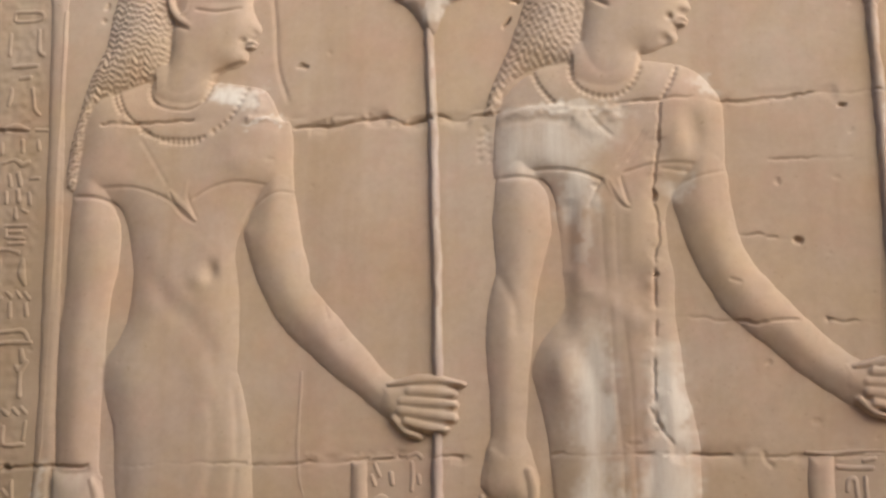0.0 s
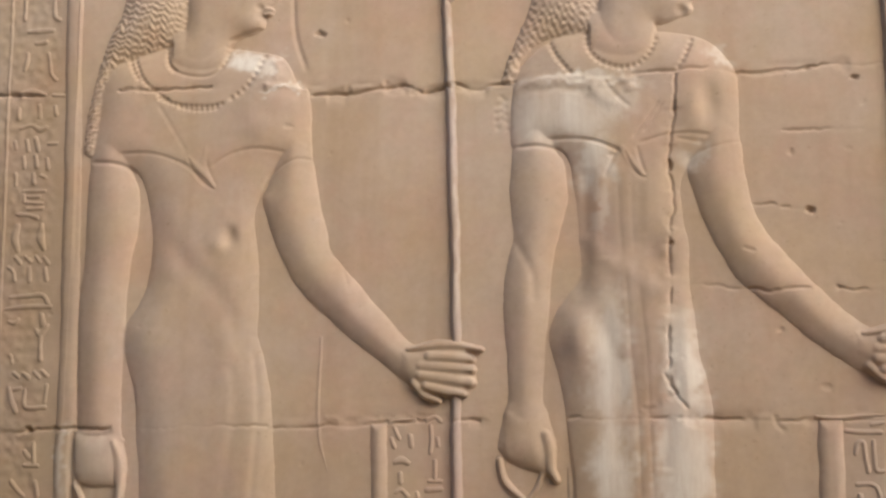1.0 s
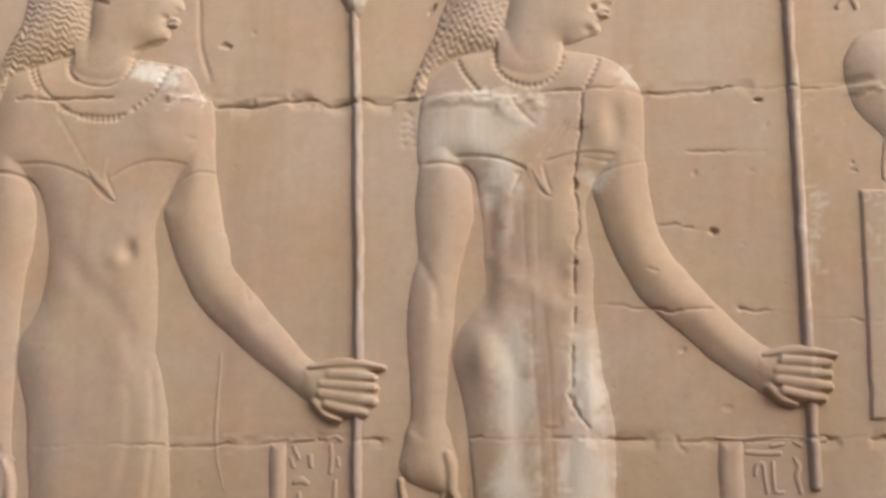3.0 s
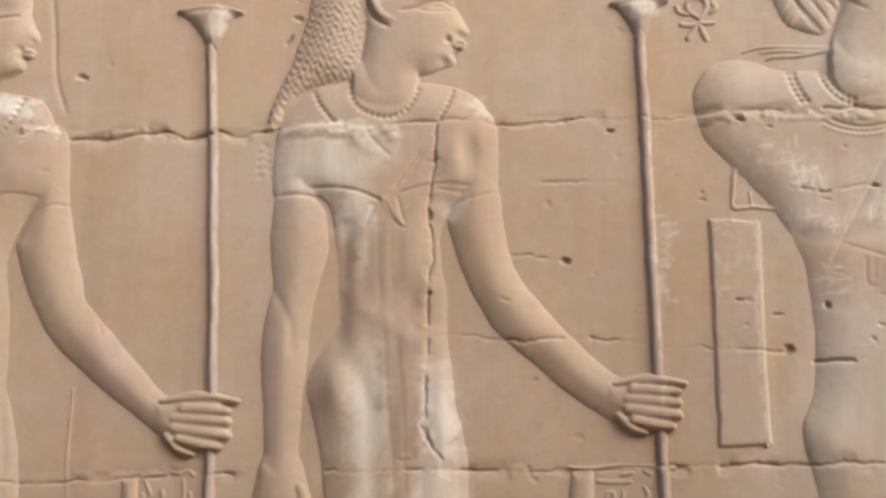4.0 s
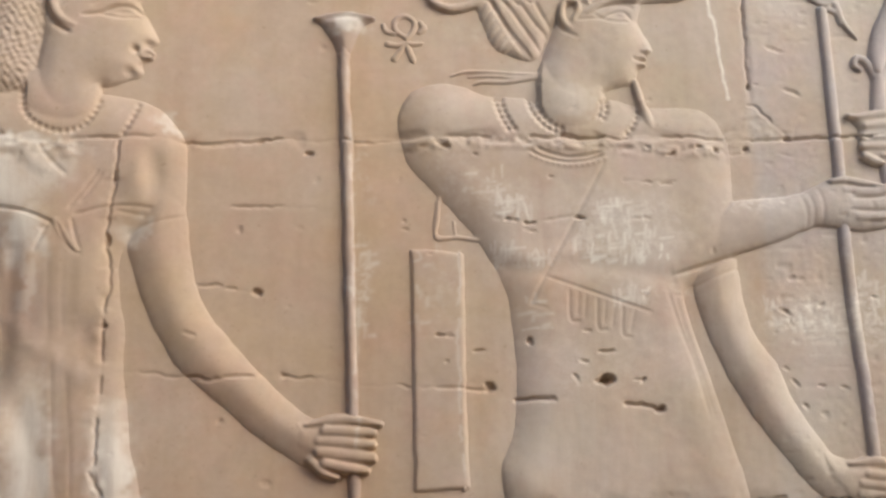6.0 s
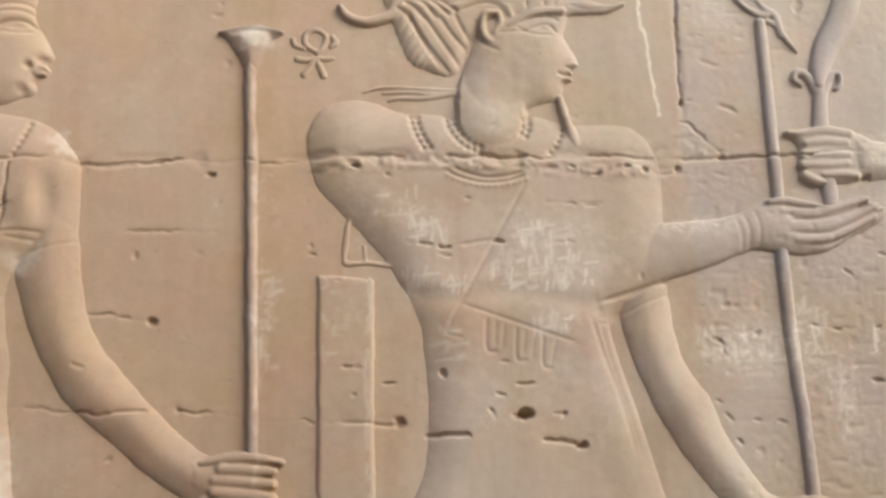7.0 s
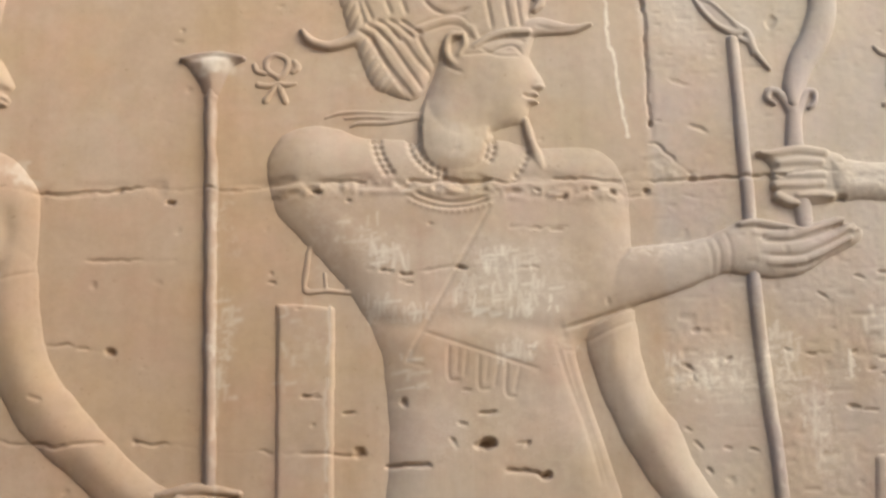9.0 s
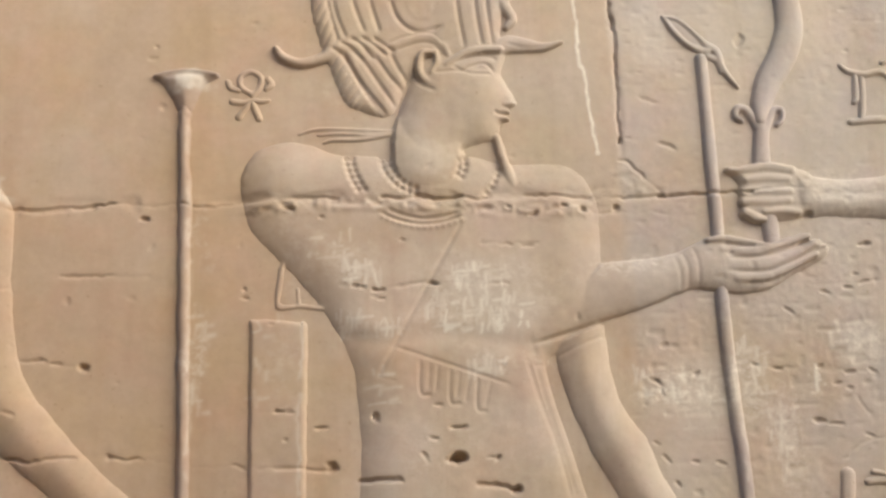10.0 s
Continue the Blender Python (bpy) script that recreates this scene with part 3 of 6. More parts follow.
coat((0.771, 2.385), 0.020, 0.020, 0.9, 0)
coat((1.492, 2.383), 0.020, 0.020, 0.6, 0)
for at, rx, rz, amount in (((1.841, 2.041), 0.19, 0.08, 0.37), ((1.956, 2.022), 0.08, 0.05, 0.42), ((1.744, 2.059), 0.07, 0.06, 0.26), ((2.081, 1.904), 0.05, 0.10, 0.31), ((2.223, 1.909), 0.10, 0.06, 0.42), ((2.475, 2.243), 0.14, 0.20, 0.18), ((2.358, 2.411), 0.14, 0.16, 0.31)):
    coat(at, rx, rz, amount)
# glare and brightness painted over the king's kilt, arm and shoulders as pale washes
for at, rx, rz, amount in (((1.851, 1.722), 0.16, 0.12, 0.38), ((1.903, 1.845), 0.14, 0.06, 0.28), ((2.167, 1.717), 0.08, 0.12, 0.30), ((1.817, 2.284), 0.08, 0.06, 0.20), ((1.665, 2.234), 0.06, 0.05, 0.20)):
    coat(at, rx, rz, amount)
pale_line([(2.411, 1.94), (2.41, 1.923), (2.41, 1.905)], 0.0028, 1.6, 0.0, None, 0.3)
pale_line([(2.314, 1.947), (2.315, 1.932), (2.318, 1.915)], 0.0026, 1.1, 0.0, None, 0.3)
pale_line([(2.356, 1.824), (2.352, 1.8), (2.347, 1.776)], 0.0030, 0.9, 0.0, None, 0.3)
# scratched marks: short strokes, most of them upright, in uneven rows
def scratches(at, rx, rz, count, amount, seed):
    q = random.Random(seed)
    for k in range(count):
        x = at[0] + rx * q.uniform(-1, 1)
        z = at[1] + rz * (q.choice((-0.7, 0.0, 0.7)) + q.uniform(-0.25, 0.25))
        h, lean = q.uniform(0.003, 0.011), q.gauss(0, 0.0013)
        if q.random() < 0.3:
            h, lean = q.uniform(0.0005, 0.0015), q.uniform(0.004, 0.012)
        pale_line([(x - lean, z - h), (x + q.uniform(-0.001, 0.001), z), (x + lean, z + h)], q.uniform(0.0020, 0.0042), amount * q.uniform(0.8, 2.0), 0.05, warp=0.35)


for at, rx, rz, count, amount in (((1.744, 2.089), 0.030, 0.016, 26, 0.7), ((1.755, 2.014), 0.050, 0.014, 30, 0.6), ((1.851, 2.041), 0.018, 0.022, 20, 0.8), ((1.921, 2.026), 0.065, 0.026, 64, 0.75), ((1.916, 2.08), 0.040, 0.016, 30, 0.7),
                                  ((1.926, 1.95), 0.032, 0.008, 16, 0.6), ((1.7, 2.127), 0.030, 0.020, 16, 0.45), ((1.781, 1.919), 0.03, 0.03, 10, 0.35), ((2.211, 1.909), 0.075, 0.030, 60, 0.65), ((2.311, 1.94), 0.030, 0.040, 24, 0.55),
                                  ((2.35, 1.832), 0.022, 0.050, 22, 0.5), ((2.478, 1.979), 0.040, 0.030, 24, 0.55), ((2.237, 1.876), 0.030, 0.030, 16, 0.4), ((1.61, 1.963), 0.03, 0.08, 14, 0.2), ((1.512, 1.965), 0.012, 0.08, 14, 0.28)):
    scratches(at, rx, rz, count, amount, int(at[0] * 1000))
# worn dots left of a wig's end
for line in ([(0.853, 2.152), (0.852, 2.127), (0.856, 2.102)], [(0.866, 2.161), (0.868, 2.138), (0.871, 2.115), (0.873, 2.098)], [(0.86, 2.167), (0.86, 2.142), (0.863, 2.117)]):
    beads(BASE, line, 0.0080, -0.0026, 1.6)
# roughened ground behind the column of signs
BASE += (patchy(0.010, seed=91) - 0.5) * 0.0022 * np.clip((0.075 - GX) / 0.02, 0, 1)[None, :]


# ---- meshes from the net ----
BASE = worn(BASE, 1)


def link_mesh(name, verts, faces, attrs, material):
    me = bpy.data.meshes.new(name)
    me.vertices.add(len(verts))
    me.vertices.foreach_set("co", verts.astype(np.float32).ravel())
    me.loops.add(faces.size)
    me.loops.foreach_set("vertex_index", faces.astype(np.int32).ravel())
    me.polygons.add(len(faces))
    me.polygons.foreach_set("loop_start", np.arange(0, faces.size, 4, dtype=np.int32))
    me.update(calc_edges=True)
    me.polygons.foreach_set("use_smooth", np.ones(len(faces), bool))
    for key, value in attrs.items():
        a = me.attributes.new(key, "FLOAT", "POINT")
        a.data.foreach_set("value", value.astype(np.float32))
    me.materials.append(material)
    me.validate()
    return new(name, me)


# rosier stone to the left; some of its darkness paints light falling off leftwards
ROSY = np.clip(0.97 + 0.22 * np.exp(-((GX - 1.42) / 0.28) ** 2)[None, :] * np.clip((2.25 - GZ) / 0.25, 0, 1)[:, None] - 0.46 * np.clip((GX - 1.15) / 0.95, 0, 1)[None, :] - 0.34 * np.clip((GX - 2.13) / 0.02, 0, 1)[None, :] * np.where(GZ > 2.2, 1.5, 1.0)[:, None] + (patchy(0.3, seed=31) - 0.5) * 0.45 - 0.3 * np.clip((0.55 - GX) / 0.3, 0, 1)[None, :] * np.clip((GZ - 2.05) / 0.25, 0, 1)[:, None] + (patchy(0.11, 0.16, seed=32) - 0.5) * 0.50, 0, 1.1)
GRIME_AND_SHADE = np.clip((0.17 - GX)[None, :] / 0.10 + (patchy(0.09, seed=33) - 0.5) * 0.8, 0, 1) + 0.35 * np.clip(patchy(0.22, 0.5, seed=34) - 0.55, 0, 1)   # dust and soot in the sign column
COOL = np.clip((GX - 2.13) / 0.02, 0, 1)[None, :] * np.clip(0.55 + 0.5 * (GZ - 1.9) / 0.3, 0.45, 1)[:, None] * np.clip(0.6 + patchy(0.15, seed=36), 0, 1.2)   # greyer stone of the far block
RUNS_AND_SHADE = np.zeros((NZ, NX))       # brown runs of old water, and painted shade on flank and belly hollow
for line, width, amount in (([(1.056, 2.025), (1.059, 1.895), (1.057, 1.768), (1.055, 1.645)], 0.007, 0.55), ([(1.089, 2.005), (1.089, 1.894), (1.086, 1.75), (1.084, 1.645)], 0.009, 0.7), ([(1.118, 1.894), (1.116, 1.803), (1.113, 1.714), (1.107, 1.653)], 0.007, 0.6), ([(1.001, 2.007), (0.999, 1.914), (0.997, 1.823)], 0.012, 0.22), ([(1.04, 1.858), (1.038, 1.768), (1.035, 1.68)], 0.006, 0.4), ([(1.068, 1.913), (1.094, 1.885), (1.116, 1.875)], 0.016, 0.4)):
    pale_line(line, width, amount, 0.05, RUNS_AND_SHADE)
GRIME_AND_SHADE = np.maximum(GRIME_AND_SHADE, RUNS_AND_SHADE)
INDEX = np.arange(NX * NZ).reshape(NZ, NX)


def carve(name, L, parent=None, label="", category="", group=""):
    """One carved relief as a mesh: all of the net where it stands out of the wall, with a skirt that runs into the stone."""
    L = worn(np.maximum(L, -0.006), 1)
    out = L > -0.0012
    cells = out[:-1, :-1] | out[1:, :-1] | out[:-1, 1:] | out[1:, 1:]
    ci, cj = np.nonzero(cells)
    quads = np.stack([INDEX[ci, cj], INDEX[ci, cj + 1], INDEX[ci + 1, cj + 1], INDEX[ci + 1, cj]], 1)
    used, faces = np.unique(quads, return_inverse=True)
    i, j = np.divmod(used, NX)
    h = (BASE + np.where(L > 0, RELIEF * L, L))[i, j]
    ob = link_mesh(name, np.stack([GX[j], -h, GZ[i]], 1), faces.reshape(-1, 4), {"pale": PALE[i, j], "scrape": SCRAPE[i, j], "rosy": ROSY[i, j], "grime_and_shade": GRIME_AND_SHADE[i, j], "ash": np.full(len(i), 1.0 if name in ("stem", "shaft", "blossom", "head", "lily_knot") else 0.0), "patina": np.maximum(COOL[i, j], 0.9 if name in ("stem", "shaft", "blossom", "head", "lily_knot") else 0.5 if name == "relief_figure" and GX[j].max() > 1.9 else 0.5)}, STONE)
    if parent:
        ob.parent = parent
    return tagged(ob, label, category, group)


wall = tagged(new("wall_temple"), "weathered sandstone temple wall of coursed blocks carved in raised relief", "wall", kind="structure")


def stone(x0, x1, z0, z1):
    """A block of the carved courses: its worn face on the net, its sides and back plain."""
    j0, j1 = np.clip(np.searchsorted(GX, (x0, x1)), 0, NX - 1)
    i0, i1 = np.clip(np.searchsorted(GZ, (z0, z1)), 0, NZ - 1)
    n, m = i1 - i0 + 1, j1 - j0 + 1
    X, Z = np.meshgrid(GX[j0:j1 + 1], GZ[i0:i1 + 1])
    front = np.stack([X, -BASE[i0:i1 + 1, j0:j1 + 1], Z], -1).reshape(-1, 3)
    k = np.arange(n * m).reshape(n, m)
    quads = np.stack([k[:-1, :-1], k[:-1, 1:], k[1:, 1:], k[1:, :-1]], -1).reshape(-1, 4)
    ring = np.concatenate([k[0, :-1], k[:-1, -1], k[-1, :0:-1], k[:0:-1, 0]])
    rim, back = front[ring], front[ring].copy()
    back[:, 1] = 0.4
    a = n * m + np.arange(len(ring))
    b = a + len(ring)
    sides = np.stack([a, b, np.roll(b, -1), np.roll(a, -1)], 1)
    verts = np.vstack([front, rim, back])
    corners = b[[0, m - 1, m + n - 2, 2 * m + n - 3]][::-1]
    at = np.concatenate([PALE[i0:i1 + 1, j0:j1 + 1].ravel(), np.zeros(2 * len(ring))])
    sc = np.concatenate([SCRAPE[i0:i1 + 1, j0:j1 + 1].ravel(), np.zeros(2 * len(ring))])
    gr = np.concatenate([GRIME_AND_SHADE[i0:i1 + 1, j0:j1 + 1].ravel(), np.zeros(2 * len(ring))])
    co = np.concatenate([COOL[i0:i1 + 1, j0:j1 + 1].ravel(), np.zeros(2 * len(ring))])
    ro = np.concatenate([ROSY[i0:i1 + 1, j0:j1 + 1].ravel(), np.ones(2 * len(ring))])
    ob = link_mesh("stone", verts, np.vstack([quads, sides, corners[None, :]]), {"pale": at, "scrape": sc, "rosy": ro, "grime_and_shade": gr, "patina": co}, STONE)
    ob.parent = wall
    return ob


LEFT, RIGHT, LOW, HIGH = GX[0], GX[-1], GZ[0], GZ[-1]
for x0, x1, z0, z1 in ((LEFT, RIGHT, LOW, 1.615), (LEFT, 1.14, 1.615, 2.2), (1.14, RIGHT, 1.615, 1.835), (1.14, RIGHT, 1.835, 2.2),
                       (LEFT, 0.53, 2.2, HIGH), (0.53, 2.14, 2.2, HIGH), (2.14, RIGHT, 2.2, HIGH)):
    stone(x0, x1, z0, z1)


def plain_stone(x0, x1, z0, z1, y=0.2, owner=None):
    """A dressed block with worn arrises, outside the carved scene."""
    bm = bmesh.new()
    bmesh.ops.create_cube(bm, size=1)
    for v in bm.verts:
        v.co = Vector(((x0 + x1) / 2 + v.co.x * (x1 - x0 - 0.004), y + v.co.y * 0.4, (z0 + z1) / 2 + v.co.z * (z1 - z0 - 0.004)))
    bmesh.ops.bevel(bm, geom=bm.edges[:], offset=0.006, segments=2, affect="EDGES")
    me = bpy.data.meshes.new("stone")
    bm.to_mesh(me)
    bm.free()
    me.materials.append(STONE)
    if owner is None:
        tone = me.attributes.new("rosy", "FLOAT", "POINT")
        tone.data.foreach_set("value", np.full(len(me.vertices), random.uniform(0.65, 0.95), np.float32))
    ob = new("stone", me)
    ob.parent = owner or wall


def course(z0, z1, a, b, long, y=0.2, owner=None):
    x = a
    while x < b - 0.01:
        x1 = min(b, x + long * random.uniform(0.8, 1.2))
        if b - x1 < 0.3:
            x1 = b
        plain_stone(x, x1, z0, z1, y, owner)
        x = x1


for z0, z1 in ((0.0, 0.46), (0.46, 0.93), (0.93, LOW), (HIGH, 3.1), (3.1, 3.6), (3.6, 4.1)):
    course(z0, z1, -4.0, 7.0, 1.3)
for z0, z1 in ((LOW, 1.615), (1.615, 2.2), (2.2, HIGH)):
    course(z0, z1, -4.0, LEFT, 1.3)
    course(z0, z1, RIGHT, 7.0, 1.3)

# an unseen plain wall, added opposite to hold low sun and sky off the relief
facing = tagged(new("wall_light_block"), "unseen plain wall of coursed blocks, added opposite to cut low light", "wall", kind="structure")
for k in range(6):
    course(k * 0.56, (k + 1) * 0.56, -9.0, 12.0, 1.5, -3.4, facing)

bm = bmesh.new()
bmesh.ops.create_grid(bm, x_segments=8, y_segments=8, size=1500)
me = bpy.data.meshes.new("ground")
bm.to_mesh(me)
bm.free()
me.materials.append(SAND)
tagged(new("ground", me), "dusty sand-coloured paving in front of the temple wall", "ground", kind="structure")


# ---- the first goddess ----
FIGURES = "procession of carved figures"


def fist(L, palm, rows, thumb):
    """A closed hand: the palm, four fingers laid over the rod it holds, and the thumb."""
    pad(L, palm, 0.0185, 0.028, power=1.0)
    for row in rows:
        limb(L, row, 0.0065, 0.0165)
    (x, z, r), *rest = thumb
    limb(L, [(x, z, r * 0.35), *rest], 0.0055, 0.0135, 0.8)


g1 = blank()
wig1 = [(0.224, 2.559), (0.203, 2.463), (0.19, 2.409), (0.182, 2.356), (0.165, 2.315), (0.152, 2.284), (0.144, 2.253), (0.134, 2.212), (0.125, 2.16), (0.122, 2.099), (0.14, 2.092), (0.148, 2.128), (0.151, 2.18), (0.158, 2.226), (0.173, 2.251), (0.204, 2.265), (0.251, 2.28), (0.282, 2.292), (0.301, 2.322), (0.305, 2.37), (0.313, 2.454), (0.311, 2.552)]
pad(g1, wig1, 0.022, 0.060, 0.0015, 0.9)
hair(g1, [p for p in wig1 if p[1] > 2.24 or p[0] > 0.2], 0.0112, 0.0042, 0.55, -12, 0.5)
hair(g1, [p for p in wig1 if p[1] < 2.26 and p[0] < 0.2], 0.0105, 0.0042, 0.2, 42, 0.45)
pad(g1, [(0.204, 2.265), (0.261, 2.28), (0.303, 2.286), (0.387, 2.275), (0.449, 2.265), (0.485, 2.249), (0.51, 2.2), (0.529, 2.186), (0.535, 2.081), (0.538, 2.062), (0.486, 2.06), (0.45, 2.016), (0.436, 1.968), (0.446, 1.9), (0.45, 1.824), (0.447, 1.777), (0.458, 1.739), (0.47, 1.693), (0.477, 1.638), (0.483, 1.548), (0.49, 1.451), (0.497, 1.348), (0.263, 1.343), (0.254, 1.449), (0.247, 1.547), (0.237, 1.639), (0.228, 1.695), (0.214, 1.752), (0.215, 1.79), (0.236, 1.823), (0.251, 1.866), (0.256, 1.934), (0.246, 1.993), (0.235, 2.034), (0.217, 2.054), (0.19, 2.068), (0.142, 2.078), (0.136, 2.108), (0.141, 2.159), (0.148, 2.216), (0.173, 2.251)], 0.018, 0.058, power=1.0)
step(g1, [(0.204, 2.265), (0.261, 2.28), (0.303, 2.286), (0.387, 2.275), (0.449, 2.265), (0.485, 2.249), (0.51, 2.2), (0.529, 2.186), (0.536, 2.072), (0.506, 2.079), (0.445, 2.091), (0.395, 2.082), (0.36, 2.061), (0.367, 2.027), (0.335, 2.048), (0.304, 2.071), (0.251, 2.089), (0.188, 2.09), (0.136, 2.083), (0.137, 2.129), (0.144, 2.201), (0.173, 2.251)], 0.0013, 0.004)
limb(g1, [(0.319, 2.075, 0.0074), (0.345, 2.051, 0.0074), (0.366, 2.027, 0.0046)], 0.003, 0.0180)
groove(g1, [(0.317, 2.079), (0.332, 2.05), (0.349, 2.032), (0.368, 2.021)], 0.0022, 0.0026)
groove(g1, [(0.347, 2.094), (0.353, 2.064), (0.37, 2.025)], 0.0020, 0.0024)
groove(g1, [(0.261, 2.174), (0.286, 2.135), (0.314, 2.089)], 0.0030, 0.0010)
limb(g1, [(0.349, 2.094, 0.0037), (0.345, 2.069, 0.0064), (0.333, 2.058, 0.0055)], 0.002, 0.0180)
groove(g1, [(0.355, 2.059), (0.395, 2.083), (0.445, 2.091), (0.506, 2.079), (0.538, 2.066)], 0.0022, 0.0020)
groove(g1, [(0.188, 2.091), (0.251, 2.089), (0.304, 2.071), (0.335, 2.05), (0.366, 2.025)], 0.0022, 0.0024)
swell(g1, (0.446, 2.123), 0.030, 0.030, 0.006)
swell(g1, (0.397, 1.938), 0.012, 0.017, -0.011)
swell(g1, (0.374, 1.923), 0.012, 0.012, 0.003)
groove(g1, [(0.29, 1.943), (0.323, 1.888), (0.37, 1.849), (0.407, 1.796), (0.426, 1.712), (0.426, 1.62), (0.423, 1.548)], 0.018, 0.0032)
swell(g1, (0.279, 1.779), 0.05, 0.07, 0.006)
groove(g1, [(0.206, 1.729), (0.225, 1.698), (0.235, 1.672), (0.236, 1.596), (0.246, 1.485)], 0.0025, 0.0035)
groove(g1, [(0.443, 1.746), (0.453, 1.671), (0.452, 1.587), (0.445, 1.486)], 0.006, 0.002)
groove(g1, [(0.404, 1.727), (0.416, 1.652), (0.404, 1.559), (0.397, 1.486)], 0.010, 0.002)
groove(g1, [(0.561, 1.766), (0.56, 1.717), (0.558, 1.652), (0.562, 1.597), (0.569, 1.569), (0.577, 1.544)], 0.003, 0.002)
limb(g1, [(0.558, 1.766, 0.0037), (0.556, 1.717, 0.0037), (0.554, 1.652, 0.0046), (0.558, 1.597, 0.0037), (0.573, 1.545, 0.0018)], 0.0012, 0.0, 0.8)
# neck, face and collar
pad(g1, [(0.295, 2.554), (0.307, 2.412), (0.303, 2.359), (0.301, 2.322), (0.288, 2.297), (0.274, 2.277), (0.278, 2.245), (0.295, 2.228), (0.316, 2.220), (0.342, 2.219), (0.362, 2.228), (0.377, 2.245), (0.385, 2.271), (0.392, 2.283), (0.407, 2.292), (0.432, 2.3), (0.445, 2.308), (0.448, 2.322), (0.442, 2.332), (0.46, 2.334), (0.462, 2.341), (0.455, 2.347), (0.461, 2.352), (0.47, 2.361), (0.467, 2.375), (0.456, 2.396), (0.45, 2.418), (0.452, 2.466), (0.439, 2.542)], 0.021, 0.036)
pad(g1, [(0.277, 2.316), (0.28, 2.277), (0.284, 2.251), (0.299, 2.234), (0.325, 2.225), (0.351, 2.226), (0.373, 2.239), (0.383, 2.262), (0.385, 2.296)], 0.0056, 0.030, 0.0152, power=1.0, tucked=0.6)
swell(g1, (0.405, 2.342), 0.04, 0.035, 0.003)
groove(g1, [(0.384, 2.287), (0.406, 2.296), (0.427, 2.303), (0.443, 2.306)], 0.0024, 0.004)
swell(g1, (0.438, 2.345), 0.006, 0.005, -0.007)
swell(g1, (0.458, 2.36), 0.007, 0.006, -0.004)
groove(g1, [(0.35, 2.407), (0.392, 2.4), (0.435, 2.405)], 0.0026, 0.005)
swell(g1, (0.401, 2.418), 0.026, 0.010, -0.004)
limb(g1, [(0.297, 2.477, 0.0064), (0.3, 2.434, 0.0064), (0.307, 2.41, 0.0064), (0.321, 2.392, 0.0064), (0.342, 2.378, 0.0055)], 0.006, 0.016)
limb(g1, [(0.334, 2.474, 0.0055), (0.336, 2.431, 0.0046), (0.333, 2.408, 0.0046), (0.325, 2.4, 0.0037)], 0.005, 0.016)
groove(g1, [(0.292, 2.424), (0.299, 2.4), (0.315, 2.382), (0.339, 2.37)], 0.003, 0.005)
groove(g1, [(0.27, 2.277), (0.275, 2.251), (0.295, 2.232), (0.322, 2.224), (0.348, 2.223), (0.37, 2.235), (0.385, 2.265)], 0.0022, 0.0035)
for line in ([(0.27, 2.279), (0.271, 2.26), (0.278, 2.243), (0.291, 2.231)], [(0.382, 2.275), (0.382, 2.255), (0.372, 2.239)], [(0.21, 2.263), (0.22, 2.24), (0.233, 2.218), (0.254, 2.199), (0.278, 2.182)], [(0.199, 2.268), (0.209, 2.242), (0.224, 2.219)], [(0.263, 2.186), (0.291, 2.175), (0.322, 2.17), (0.353, 2.168), (0.381, 2.173)], [(0.3, 2.169), (0.326, 2.163), (0.353, 2.162), (0.374, 2.166)]):
    beads(g1, line, 0.0066, -0.0070, 1.45)
    groove(g1, line, 0.0022, 0.0010)
for line in ([(0.393, 2.181), (0.409, 2.192), (0.42, 2.202), (0.429, 2.214), (0.438, 2.23), (0.444, 2.246), (0.45, 2.26)],):
    beads(g1, line, 0.0085, -0.0080, 1.4)
limb(g1, [(0.446, 2.343, 0.0018), (0.455, 2.343, 0.0037), (0.462, 2.34, 0.0018)], 0.0022, 0.009)
limb(g1, [(0.444, 2.333, 0.0018), (0.452, 2.333, 0.0037), (0.459, 2.334, 0.0018)], 0.0022, 0.009)
# hanging arm with its hand
pad(g1, [(0.21, 2.126), (0.216, 2.056), (0.228, 2.024), (0.228, 1.955), (0.217, 1.896), (0.214, 1.828), (0.213, 1.752), (0.212, 1.676), (0.214, 1.611), (0.218, 1.593), (0.139, 1.593), (0.136, 1.612), (0.133, 1.677), (0.128, 1.753), (0.127, 1.83), (0.13, 1.869), (0.134, 1.928), (0.133, 1.977), (0.135, 2.074), (0.139, 2.129)], 0.018, 0.050, 0.001, power=1.0, tucked=0.12)
groove(g1, [(0.139, 2.078), (0.189, 2.072), (0.217, 2.058), (0.231, 2.034), (0.24, 1.994)], 0.0030, 0.0050)
pad(g1, [(0.129, 1.607), (0.159, 1.611), (0.205, 1.611), (0.221, 1.587), (0.228, 1.549), (0.22, 1.531), (0.209, 1.519), (0.164, 1.517), (0.139, 1.525), (0.129, 1.568)], 0.019, 0.036)
limb(g1, [(0.204, 1.594, 0.004), (0.214, 1.566, 0.0083), (0.218, 1.531, 0.0080), (0.217, 1.493, 0.0055)], 0.004, 0.0125, 0.9)
limb(g1, [(0.136, 1.523, 0.0055), (0.15, 1.498, 0.0064), (0.172, 1.465, 0.0064)], 0.009)
groove(g1, [(0.142, 1.523), (0.169, 1.515), (0.199, 1.517)], 0.003, 0.006)
